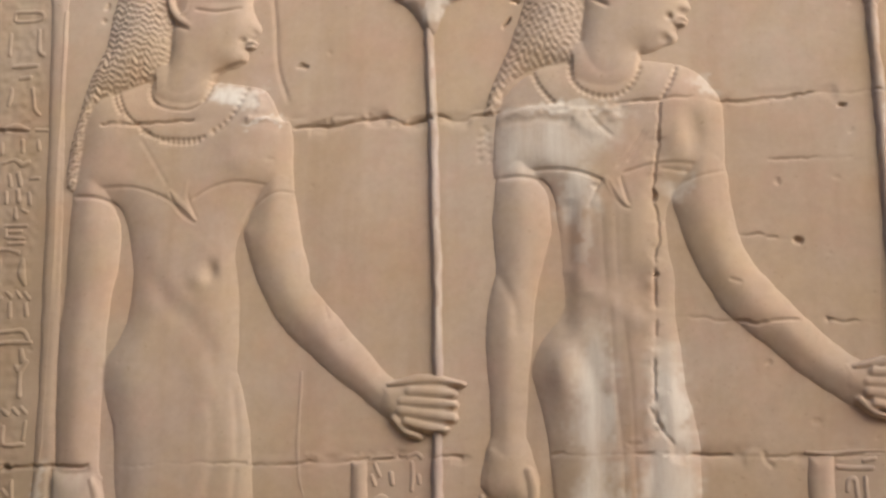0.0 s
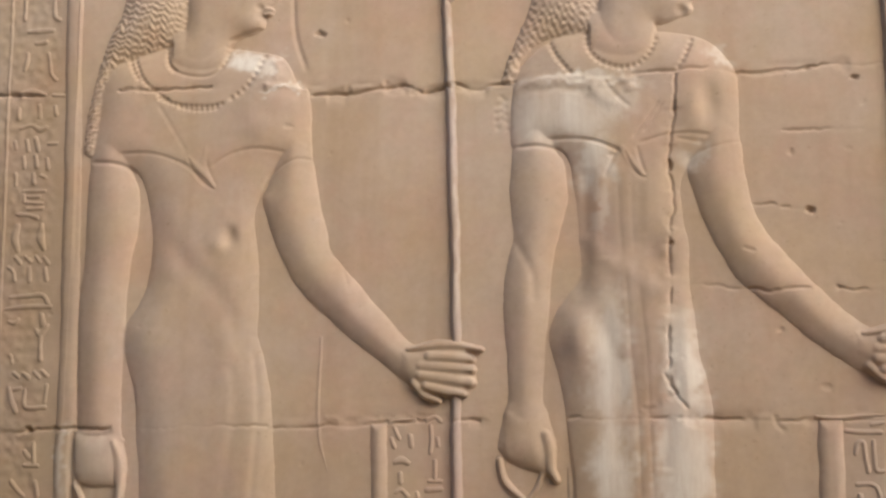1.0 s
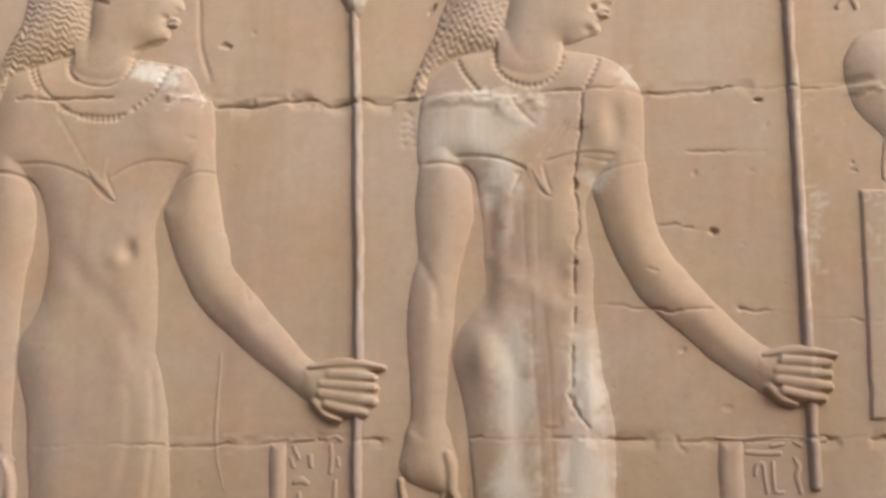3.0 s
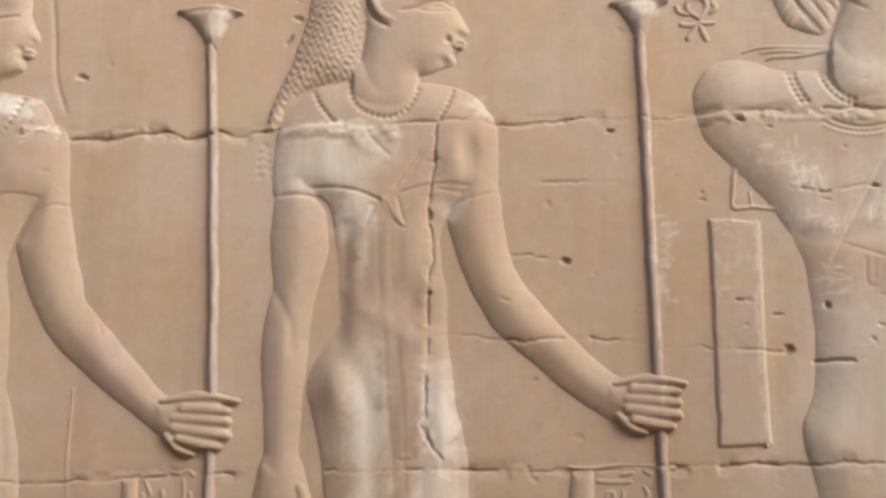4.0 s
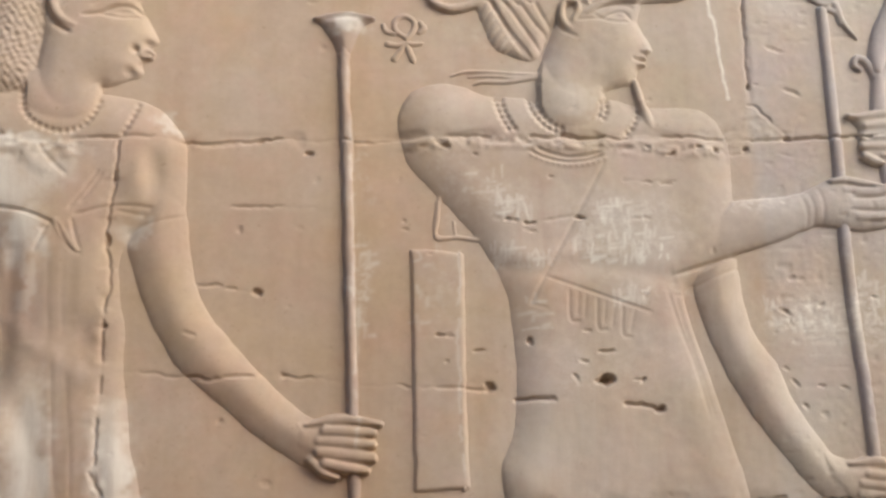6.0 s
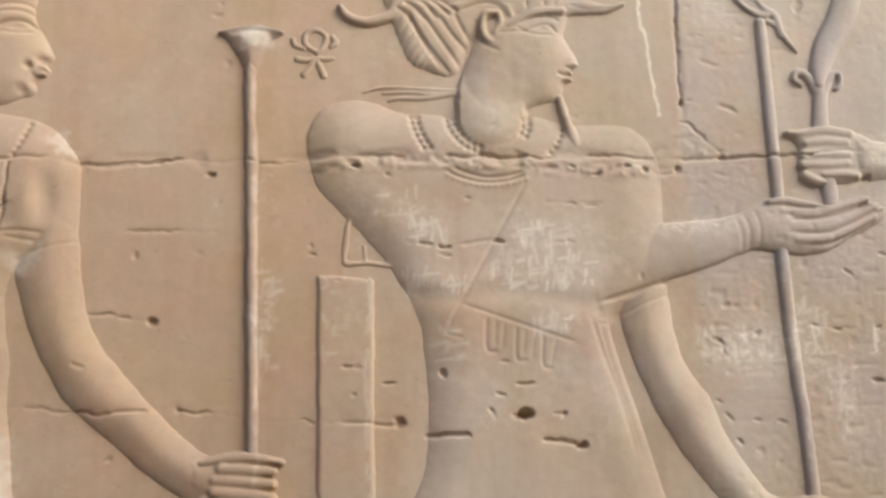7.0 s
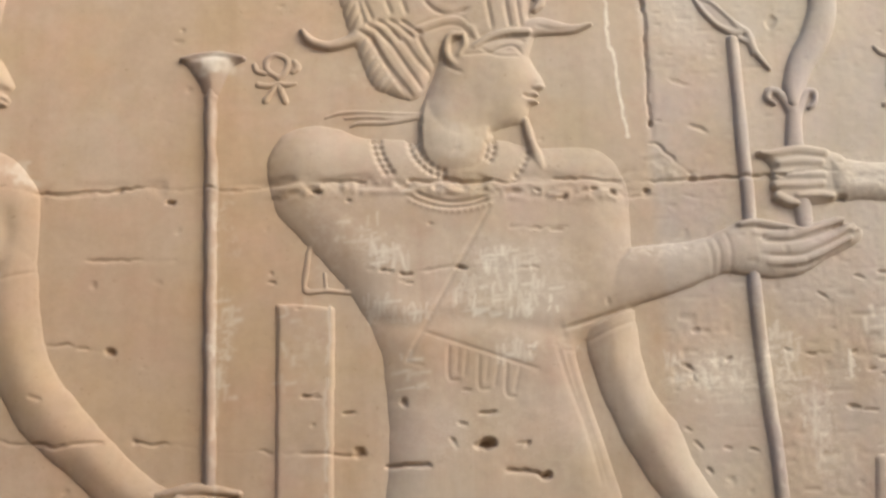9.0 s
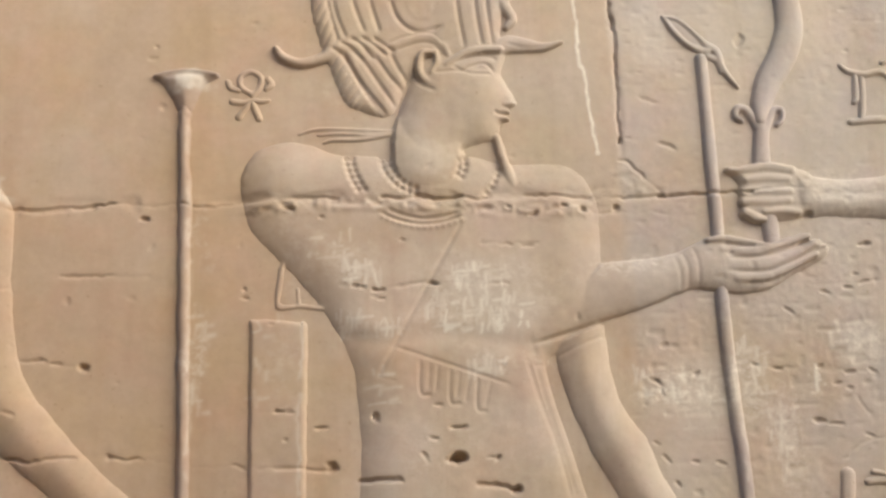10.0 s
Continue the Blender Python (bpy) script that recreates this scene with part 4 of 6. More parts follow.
# the arm that holds the staff
pad(g1, [(0.53, 2.121), (0.538, 2.066), (0.547, 2.012), (0.564, 1.944), (0.572, 1.911), (0.609, 1.867), (0.658, 1.81), (0.705, 1.759), (0.732, 1.751), (0.768, 1.749), (0.768, 1.672), (0.734, 1.668), (0.706, 1.687), (0.659, 1.723), (0.611, 1.76), (0.563, 1.803), (0.523, 1.841), (0.492, 1.889), (0.465, 1.947), (0.45, 2.001), (0.458, 2.025), (0.468, 2.064), (0.476, 2.114)], 0.019, 0.048, 0.001, power=1.0, tucked=0.12)
groove(g1, [(0.448, 2.021), (0.467, 2.047), (0.506, 2.069), (0.538, 2.069)], 0.002, 0.003)
groove(g1, [(0.595, 1.877), (0.603, 1.852)], 0.002, 0.002)
fist(g1, [(0.684, 1.764), (0.706, 1.752), (0.747, 1.755), (0.781, 1.757), (0.807, 1.749), (0.813, 1.735), (0.815, 1.686), (0.8, 1.665), (0.762, 1.662), (0.734, 1.666), (0.706, 1.686), (0.684, 1.712)],
     ([(0.741, 1.732, 0.0074), (0.78, 1.73, 0.0074), (0.81, 1.727, 0.0064)], [(0.728, 1.717, 0.0074), (0.771, 1.714, 0.0074), (0.811, 1.71, 0.0064)], [(0.728, 1.702, 0.0083), (0.771, 1.695, 0.0083), (0.81, 1.689, 0.0074)], [(0.736, 1.684, 0.0074), (0.771, 1.675, 0.0074), (0.798, 1.671, 0.0055)]),
     [(0.706, 1.744, 0.0083), (0.752, 1.751, 0.0083), (0.789, 1.75, 0.0064), (0.826, 1.743, 0.0046)])
limb(g1, [(0.716, 1.689, 0.0064), (0.734, 1.669, 0.0055), (0.757, 1.66, 0.0037)], 0.006, 0.013)
swell(g1, (0.73, 1.675), 0.012, 0.006, -0.003)
carve("relief_figure", g1, None, "sandstone relief of a goddess in a knotted shawl", "relief figure", FIGURES)

# ---- the second goddess ----
g2 = blank()
wig2 = [(0.956, 2.548), (0.943, 2.454), (0.928, 2.383), (0.91, 2.323), (0.892, 2.278), (0.874, 2.238), (0.864, 2.204), (0.862, 2.190), (0.880, 2.188), (0.888, 2.203), (0.893, 2.228), (0.919, 2.252), (0.957, 2.269), (1.014, 2.275), (1.023, 2.32), (1.03, 2.38), (1.04, 2.452), (1.044, 2.546)]
pad(g2, wig2, 0.022, 0.060, 0.0015, 0.9)
hair(g2, wig2, 0.0142, 0.0026, 0.35, -18, 0.7)
pad(g2, [(0.892, 2.217), (0.94, 2.258), (0.996, 2.275), (1.015, 2.274), (1.121, 2.269), (1.162, 2.263), (1.202, 2.248), (1.228, 2.222), (1.245, 2.192), (1.248, 2.154), (1.247, 2.079), (1.251, 2.068), (1.182, 2.05), (1.163, 2.036), (1.151, 2), (1.156, 1.945), (1.163, 1.899), (1.161, 1.845), (1.168, 1.792), (1.175, 1.73), (1.186, 1.687), (1.192, 1.636), (1.192, 1.551), (1.191, 1.46), (1.188, 1.363), (0.962, 1.358), (0.962, 1.457), (0.962, 1.55), (0.959, 1.636), (0.953, 1.689), (0.941, 1.733), (0.936, 1.769), (0.948, 1.805), (0.962, 1.823), (0.976, 1.85), (0.983, 1.886), (0.982, 1.95), (0.978, 2.006), (0.972, 2.044), (0.956, 2.068), (0.919, 2.08), (0.882, 2.076), (0.875, 2.106), (0.878, 2.164), (0.882, 2.188)], 0.019, 0.058, power=1.0)
step(g2, [(0.892, 2.217), (0.94, 2.258), (0.996, 2.275), (1.121, 2.269), (1.162, 2.263), (1.202, 2.248), (1.228, 2.222), (1.245, 2.192), (1.248, 2.154), (1.247, 2.081), (1.209, 2.087), (1.156, 2.091), (1.111, 2.084), (1.084, 2.075), (1.093, 2.022), (1.079, 2.045), (1.061, 2.064), (1.011, 2.085), (0.956, 2.092), (0.905, 2.085), (0.875, 2.079), (0.876, 2.125), (0.882, 2.188)], 0.0013, 0.004)
groove(g2, [(0.901, 2.083), (0.956, 2.09), (1.011, 2.084), (1.052, 2.067), (1.073, 2.057)], 0.0024, 0.0035)
groove(g2, [(1.088, 2.077), (1.129, 2.089), (1.174, 2.091), (1.236, 2.082)], 0.0020, 0.0025)
groove(g2, [(1.145, 2.084), (1.191, 2.076), (1.24, 2.075)], 0.0018, 0.002)
limb(g2, [(1.061, 2.067, 0.0064), (1.074, 2.045, 0.0064), (1.092, 2.024, 0.0046)], 0.003, 0.0188)
groove(g2, [(1.062, 2.065), (1.072, 2.043), (1.083, 2.026), (1.096, 2.018)], 0.0022, 0.0026)
groove(g2, [(1.082, 2.072), (1.087, 2.051), (1.096, 2.022)], 0.0020, 0.0024)
limb(g2, [(1.122, 2.146, 0.0037), (1.096, 2.11, 0.0055), (1.077, 2.089, 0.0055)], 0.002, 0.0188)
groove(g2, [(1.077, 2.087), (1.096, 2.111), (1.121, 2.147)], 0.0020, 0.0024)
groove(g2, [(1.094, 2.096), (1.108, 2.114), (1.126, 2.142)], 0.002, 0.002)
groove(g2, [(1.03, 2.023), (1.043, 2.051), (1.052, 2.067)], 0.002, 0.0025)
groove(g2, [(1.032, 2.185), (1.05, 2.16), (1.072, 2.139)], 0.003, 0.002)
groove(g2, [(1.146, 2.196), (1.087, 2.195), (1.078, 2.192)], 0.002, 0.003)
swell(g2, (1.200, 2.143), 0.016, 0.036, -0.0075)
swell(g2, (1.176, 2.128), 0.018, 0.04, 0.005)
swell(g2, (0.986, 1.758), 0.024, 0.040, 0.014)
swell(g2, (1.09, 1.888), 0.040, 0.045, -0.005)
swell(g2, (1.108, 1.90), 0.024, 0.034, -0.008)
swell(g2, (1.124, 1.9), 0.012, 0.012, 0.003)
groove(g2, [(0.991, 1.931), (1.017, 1.903), (1.048, 1.875), (1.087, 1.851), (1.121, 1.824)], 0.014, -0.0028)
groove(g2, [(1.04, 2.032), (1.031, 1.949), (1.026, 1.885)], 0.014, 0.003)
for deep, line in ((0.0012, [(1.051, 2.018), (1.053, 1.952), (1.056, 1.896)]), (0.0012, [(1.073, 2.017), (1.073, 1.951), (1.075, 1.895)]), (0.0018, [(1.061, 1.868), (1.067, 1.741), (1.076, 1.63), (1.078, 1.508), (1.078, 1.415)]),
                   (0.0018, [(1.082, 1.842), (1.091, 1.741), (1.094, 1.63), (1.097, 1.508), (1.096, 1.416)])):
    groove(g2, line, 0.0030, 0.5 * deep)
groove(g2, [(1.000, 2.040), (0.999, 1.971), (0.997, 1.904), (0.988, 1.820)], 0.015, 0.0066)
groove(g2, [(1.015, 1.804), (1.04, 1.723), (1.045, 1.636), (1.045, 1.551)], 0.015, 0.003)
swell(g2, (1.153, 1.739), 0.012, 0.08, 0.004)
groove(g2, [(1.124, 1.636), (1.113, 1.551)], 0.012, 0.003)
groove(g2, [(0.939, 1.723), (0.952, 1.669), (0.96, 1.615), (0.97, 1.544), (0.972, 1.492)], 0.003, 0.004)
# neck, face and collar
pad(g2, [(1.034, 2.546), (1.03, 2.38), (1.021, 2.32), (1.011, 2.275), (1.014, 2.239), (1.029, 2.219), (1.053, 2.207), (1.081, 2.208), (1.105, 2.219), (1.117, 2.237), (1.12, 2.268), (1.118, 2.28), (1.133, 2.282), (1.156, 2.291), (1.173, 2.295), (1.181, 2.304), (1.178, 2.318), (1.193, 2.326), (1.197, 2.334), (1.19, 2.34), (1.194, 2.345), (1.203, 2.354), (1.199, 2.366), (1.188, 2.387), (1.177, 2.408), (1.174, 2.428), (1.172, 2.542)], 0.021, 0.040)
pad(g2, [(1.007, 2.308), (1.009, 2.275), (1.011, 2.245), (1.026, 2.224), (1.046, 2.213), (1.069, 2.211), (1.091, 2.218), (1.106, 2.236), (1.113, 2.262), (1.117, 2.295)], 0.0056, 0.030, 0.0152, power=1.0, tucked=0.6)
swell(g2, (1.128, 2.343), 0.04, 0.04, 0.003)
swell(g2, (1.168, 2.339), 0.005, 0.005, -0.012)
swell(g2, (1.187, 2.349), 0.008, 0.005, -0.005)
swell(g2, (1.161, 2.303), 0.009, 0.007, -0.008)
groove(g2, [(1.171, 2.329), (1.18, 2.324), (1.189, 2.324)], 0.002, 0.003)
groove(g2, [(1.101, 2.42), (1.126, 2.432), (1.157, 2.435), (1.182, 2.429)], 0.0026, 0.004)
groove(g2, [(1.1, 2.408), (1.123, 2.421), (1.155, 2.424), (1.18, 2.417)], 0.0022, 0.003)
groove(g2, [(1.088, 2.392), (1.115, 2.396), (1.138, 2.407), (1.162, 2.408), (1.18, 2.396)], 0.0026, 0.005)
groove(g2, [(1.115, 2.394), (1.147, 2.389), (1.174, 2.392)], 0.0022, 0.004)
swell(g2, (1.147, 2.399), 0.022, 0.009, -0.008)
swell(g2, (1.22, 2.373), 0.008, 0.016, 0.003)
swell(g2, (1.129, 2.325), 0.05, 0.04, 0.002)
limb(g2, [(1.054, 2.483, 0.0074), (1.042, 2.442, 0.0074), (1.044, 2.411, 0.0074), (1.056, 2.388, 0.0074), (1.077, 2.375, 0.0064)], 0.007, 0.016)
limb(g2, [(1.061, 2.483, 0.0055), (1.067, 2.441, 0.0055), (1.066, 2.415, 0.0055), (1.058, 2.402, 0.0046)], 0.005, 0.016)
groove(g2, [(1.033, 2.442), (1.033, 2.406), (1.046, 2.38), (1.07, 2.363)], 0.0035, 0.007)
swell(g2, (1.059, 2.423), 0.004, 0.009, -0.006)
for line in ([(1.003, 2.268), (1.007, 2.241), (1.022, 2.221), (1.046, 2.209), (1.069, 2.206), (1.093, 2.214), (1.109, 2.233), (1.119, 2.259)],):
    beads(g2, line, 0.0074, -0.0085, 1.4)
for line in ([(0.943, 2.254), (0.953, 2.232), (0.967, 2.212), (0.98, 2.197)], [(1.175, 2.25), (1.168, 2.231), (1.16, 2.214), (1.152, 2.199)]):
    beads(g2, line, 0.0074, -0.0075, 1.4)
    groove(g2, line, 0.0022, 0.0010)
limb(g2, [(1.177, 2.337, 0.0018), (1.189, 2.338, 0.0037), (1.196, 2.334, 0.0018)], 0.0022, 0.009)
limb(g2, [(1.177, 2.327, 0.0018), (1.186, 2.328, 0.0037), (1.193, 2.327, 0.0018)], 0.0022, 0.009)
# hanging arm with its hand
pad(g2, [(0.948, 2.126), (0.954, 2.071), (0.965, 2.049), (0.97, 1.997), (0.96, 1.951), (0.945, 1.896), (0.94, 1.85), (0.935, 1.796), (0.929, 1.725), (0.924, 1.663), (0.933, 1.637), (0.941, 1.576), (0.857, 1.576), (0.863, 1.637), (0.87, 1.663), (0.869, 1.707), (0.864, 1.779), (0.862, 1.825), (0.87, 1.889), (0.878, 1.926), (0.876, 1.972), (0.874, 2.02), (0.88, 2.077), (0.888, 2.129)], 0.018, 0.048, 0.001, power=1.0, tucked=0.12)
groove(g2, [(0.879, 1.926), (0.895, 1.897), (0.91, 1.865), (0.912, 1.815)], 0.008, 0.003)
groove(g2, [(0.887, 2.078), (0.928, 2.078), (0.956, 2.069), (0.97, 2.044), (0.973, 1.997)], 0.0030, 0.005)
pad(g2, [(0.867, 1.646), (0.897, 1.654), (0.922, 1.651), (0.931, 1.628), (0.939, 1.602), (0.941, 1.566), (0.934, 1.542), (0.914, 1.546), (0.883, 1.556), (0.863, 1.568), (0.855, 1.588), (0.859, 1.624)], 0.019, 0.036)
limb(g2, [(0.929, 1.606, 0.0074), (0.936, 1.579, 0.0083), (0.937, 1.553, 0.0074), (0.947, 1.533, 0.0046)], 0.006, 0.010)
limb(g2, [(0.855, 1.566, 0.0055), (0.86, 1.539, 0.0064), (0.873, 1.521, 0.0064), (0.889, 1.507, 0.0055), (0.905, 1.491, 0.0055)], 0.009)
limb(g2, [(0.923, 1.544, 0.0046), (0.914, 1.522, 0.0046), (0.9, 1.504, 0.0046)], 0.007)
# the arm that holds the staff
pad(g2, [(1.242, 2.131), (1.25, 2.074), (1.255, 2.021), (1.266, 1.967), (1.281, 1.932), (1.321, 1.883), (1.364, 1.834), (1.407, 1.79), (1.435, 1.772), (1.474, 1.764), (1.474, 1.698), (1.440, 1.694), (1.389, 1.722), (1.347, 1.752), (1.304, 1.792), (1.261, 1.827), (1.23, 1.862), (1.208, 1.901), (1.186, 1.95), (1.172, 1.994), (1.163, 2.026), (1.168, 2.05), (1.18, 2.121)], 0.019, 0.048, 0.001, power=1.0, tucked=0.12)
groove(g2, [(1.163, 2.048), (1.189, 2.062), (1.25, 2.078)], 0.002, 0.002)
groove(g2, [(1.247, 1.901), (1.264, 1.895)], 0.002, 0.003)
fist(g2, [(1.400, 1.782), (1.424, 1.772), (1.467, 1.77), (1.506, 1.768), (1.523, 1.756), (1.522, 1.703), (1.509, 1.688), (1.475, 1.687), (1.445, 1.693), (1.424, 1.709), (1.398, 1.730)],
     ([(1.451, 1.753, 0.0074), (1.489, 1.751, 0.0074), (1.522, 1.748, 0.0064)], [(1.443, 1.738, 0.0074), (1.484, 1.735, 0.0074), (1.521, 1.731, 0.0064)], [(1.443, 1.723, 0.0083), (1.484, 1.717, 0.0083), (1.521, 1.712, 0.0074)], [(1.451, 1.706, 0.0074), (1.484, 1.698, 0.0074), (1.511, 1.694, 0.0055)]),
     [(1.424, 1.762, 0.0083), (1.467, 1.769, 0.0083), (1.502, 1.767, 0.0064), (1.533, 1.761, 0.0046)])
limb(g2, [(1.43, 1.711, 0.0064), (1.447, 1.694, 0.0055), (1.47, 1.685, 0.0037)], 0.006, 0.013)
carve("relief_figure", g2, None, "sandstone relief of a goddess, pale plaster on her dress", "relief figure", FIGURES)


# ---- the king with the horned crown ----
kg = blank()
crown = [(1.662, 2.611), (1.673, 2.525), (1.679, 2.487), (1.693, 2.436), (1.709, 2.395), (1.727, 2.353), (1.754, 2.34), (1.785, 2.331), (1.802, 2.347), (1.819, 2.386), (1.855, 2.423), (1.969, 2.432), (1.965, 2.47), (1.956, 2.615)]
pad(kg, crown, 0.011, 0.020)
for k, line in enumerate(([(1.701, 2.583), (1.711, 2.506), (1.727, 2.459)], [(1.728, 2.583), (1.74, 2.516), (1.756, 2.469)], [(1.754, 2.583), (1.766, 2.516), (1.779, 2.469)], [(1.895, 2.585), (1.9, 2.508), (1.908, 2.446)], [(1.924, 2.585), (1.929, 2.498), (1.936, 2.446)],
                          [(1.94, 2.585), (1.947, 2.498), (1.953, 2.446)], [(1.725, 2.427), (1.75, 2.385), (1.787, 2.334)], [(1.747, 2.432), (1.776, 2.385), (1.801, 2.347)], [(1.77, 2.432), (1.793, 2.395), (1.815, 2.372)], [(1.794, 2.436), (1.806, 2.409), (1.821, 2.386)])):
    groove(kg, line, 0.003, 0.004)
feather_a = spline([(1.666, 2.563), (1.676, 2.497), (1.691, 2.441), (1.709, 2.395), (1.727, 2.353), (1.754, 2.34)], n=6)
feather_b = spline([(1.691, 2.563), (1.701, 2.516), (1.714, 2.459), (1.733, 2.404), (1.754, 2.367), (1.773, 2.342)], n=6)
for k in range(2, 30, 2):
    groove(kg, [tuple(feather_a[k]), tuple(feather_b[max(k - 2, 0)])], 0.002, 0.0026)
groove(kg, [(1.691, 2.563), (1.701, 2.516), (1.714, 2.459), (1.724, 2.436), (1.738, 2.404), (1.754, 2.372), (1.776, 2.34)], 0.003, 0.004)
pad(kg, [(1.802, 2.555), (1.805, 2.507), (1.821, 2.481), (1.847, 2.474), (1.87, 2.488), (1.88, 2.527), (1.877, 2.565), (1.838, 2.584)], 0.012, 0.020)
groove(kg, [(1.796, 2.526), (1.804, 2.498), (1.821, 2.477), (1.847, 2.469), (1.874, 2.479)], 0.003, 0.005)
limb(kg, [(1.966, 2.556, 0.0092), (1.973, 2.518, 0.0101), (1.985, 2.494, 0.0083), (1.975, 2.479, 0.0055)], 0.010)
# horns and the twisted band
limb(kg, [(1.621, 2.444, 0.0046), (1.633, 2.429, 0.0074), (1.661, 2.42, 0.0083), (1.695, 2.43, 0.0101), (1.721, 2.446, 0.0147), (1.751, 2.447, 0.0156), (1.794, 2.447, 0.0129), (1.83, 2.458, 0.012), (1.86, 2.462, 0.012), (1.877, 2.447, 0.0083), (1.884, 2.43, 0.0055)], 0.011, 0.002)
for line in ([(1.705, 2.443), (1.718, 2.435), (1.73, 2.421)], [(1.719, 2.452), (1.734, 2.443), (1.751, 2.423)], [(1.734, 2.46), (1.751, 2.448), (1.769, 2.424)], [(1.751, 2.461), (1.767, 2.45), (1.789, 2.43)], [(1.769, 2.46), (1.782, 2.45), (1.802, 2.436)]):
    groove(kg, line, 0.0030, 0.0052)
for line in ([(1.786, 2.448), (1.821, 2.462), (1.856, 2.468), (1.877, 2.451)], [(1.803, 2.439), (1.838, 2.451), (1.86, 2.449), (1.872, 2.436)]):
    groove(kg, line, 0.002, 0.003)
limb(kg, [(1.953, 2.44, 0.0092), (1.978, 2.451, 0.0156), (2.005, 2.449, 0.012), (2.033, 2.447, 0.0074), (2.06, 2.455, 0.0037)], 0.010, 0.001)
groove(kg, [(1.974, 2.451), (2.004, 2.444), (2.04, 2.447)], 0.002, 0.002)
# body
pad(kg, [(1.571, 2.221), (1.578, 2.252), (1.598, 2.278), (1.631, 2.291), (1.668, 2.288), (1.714, 2.273), (1.782, 2.272), (1.849, 2.268), (1.909, 2.269), (1.96, 2.258), (2.038, 2.258), (2.072, 2.248), (2.092, 2.221), (2.102, 2.186), (2.1, 2.103), (2.11, 2.055), (2.105, 2.008), (2.038, 1.972), (2.013, 1.956), (2.022, 1.907), (2.035, 1.85), (2.051, 1.793), (2.064, 1.746), (2.08, 1.683), (2.094, 1.622), (2.111, 1.554), (2.122, 1.495), (1.794, 1.509), (1.777, 1.755), (1.748, 1.833), (1.738, 1.881), (1.731, 1.946), (1.714, 1.991), (1.687, 2.037), (1.655, 2.079), (1.614, 2.122), (1.581, 2.165)], 0.018, 0.058, power=1.0)
pad(kg, [(1.745, 1.901), (1.74, 1.83), (1.737, 1.786), (1.732, 1.751), (1.723, 1.723), (1.713, 1.698), (1.714, 1.665), (1.722, 1.622), (1.732, 1.555), (1.738, 1.472), (1.987, 1.465), (1.974, 1.774), (1.944, 1.882), (1.838, 1.937)], 0.018, 0.058, power=1.0)
swell(kg, (1.614, 2.251), 0.06, 0.05, 0.006)
swell(kg, (1.861, 2.102), 0.16, 0.06, 0.004)
swell(kg, (2.068, 2.186), 0.03, 0.06, -0.003)
swell(kg, (1.735, 1.665), 0.05, 0.04, 0.006)
groove(kg, [(1.895, 2.168), (1.843, 2.076), (1.791, 1.985), (1.764, 1.937)], 0.0022, 0.0021)
groove(kg, [(1.791, 1.98), (1.872, 1.951), (1.951, 1.923)], 0.0019, 0.0026)
for line in ([(1.825, 1.96), (1.824, 1.914), (1.839, 1.909)], [(1.868, 1.947), (1.866, 1.9), (1.881, 1.896)], [(1.907, 1.934), (1.904, 1.89), (1.918, 1.884)], [(1.764, 1.938), (1.79, 1.93)], [(1.839, 1.956), (1.836, 1.919)], [(1.851, 1.953), (1.846, 1.915)],
             [(1.881, 1.942), (1.876, 1.906)], [(1.896, 1.938), (1.888, 1.9)], [(1.926, 1.929), (1.916, 1.891)]):
    groove(kg, line, 0.0018, 0.0024 if len(line) == 3 else 0.0014)
groove(kg, [(2.007, 1.956), (2.014, 1.915), (2.031, 1.858), (2.048, 1.801), (2.061, 1.754), (2.077, 1.691)], 0.0024, 0.0040)
groove(kg, [(1.98, 1.957), (1.996, 1.899), (2.017, 1.834), (2.033, 1.761)], 0.003, 0.0018)
groove(kg, [(1.993, 1.948), (2.004, 1.899), (2.025, 1.826), (2.041, 1.76)], 0.002, 0.0012)
# kilt behind the back
limb(kg, [(1.63, 2.105, 0.0028), (1.627, 2.071, 0.0028), (1.624, 2.042, 0.0028), (1.654, 2.043, 0.0037), (1.687, 2.039, 0.0028)], 0.004)
limb(kg, [(1.652, 2.069, 0.0028), (1.654, 2.044, 0.0028)], 0.003)
limb(kg, [(1.627, 2.099, 0.0028), (1.624, 2.048, 0.0028), (1.66, 2.044, 0.0028), (1.683, 2.04, 0.0028)], 0.003)
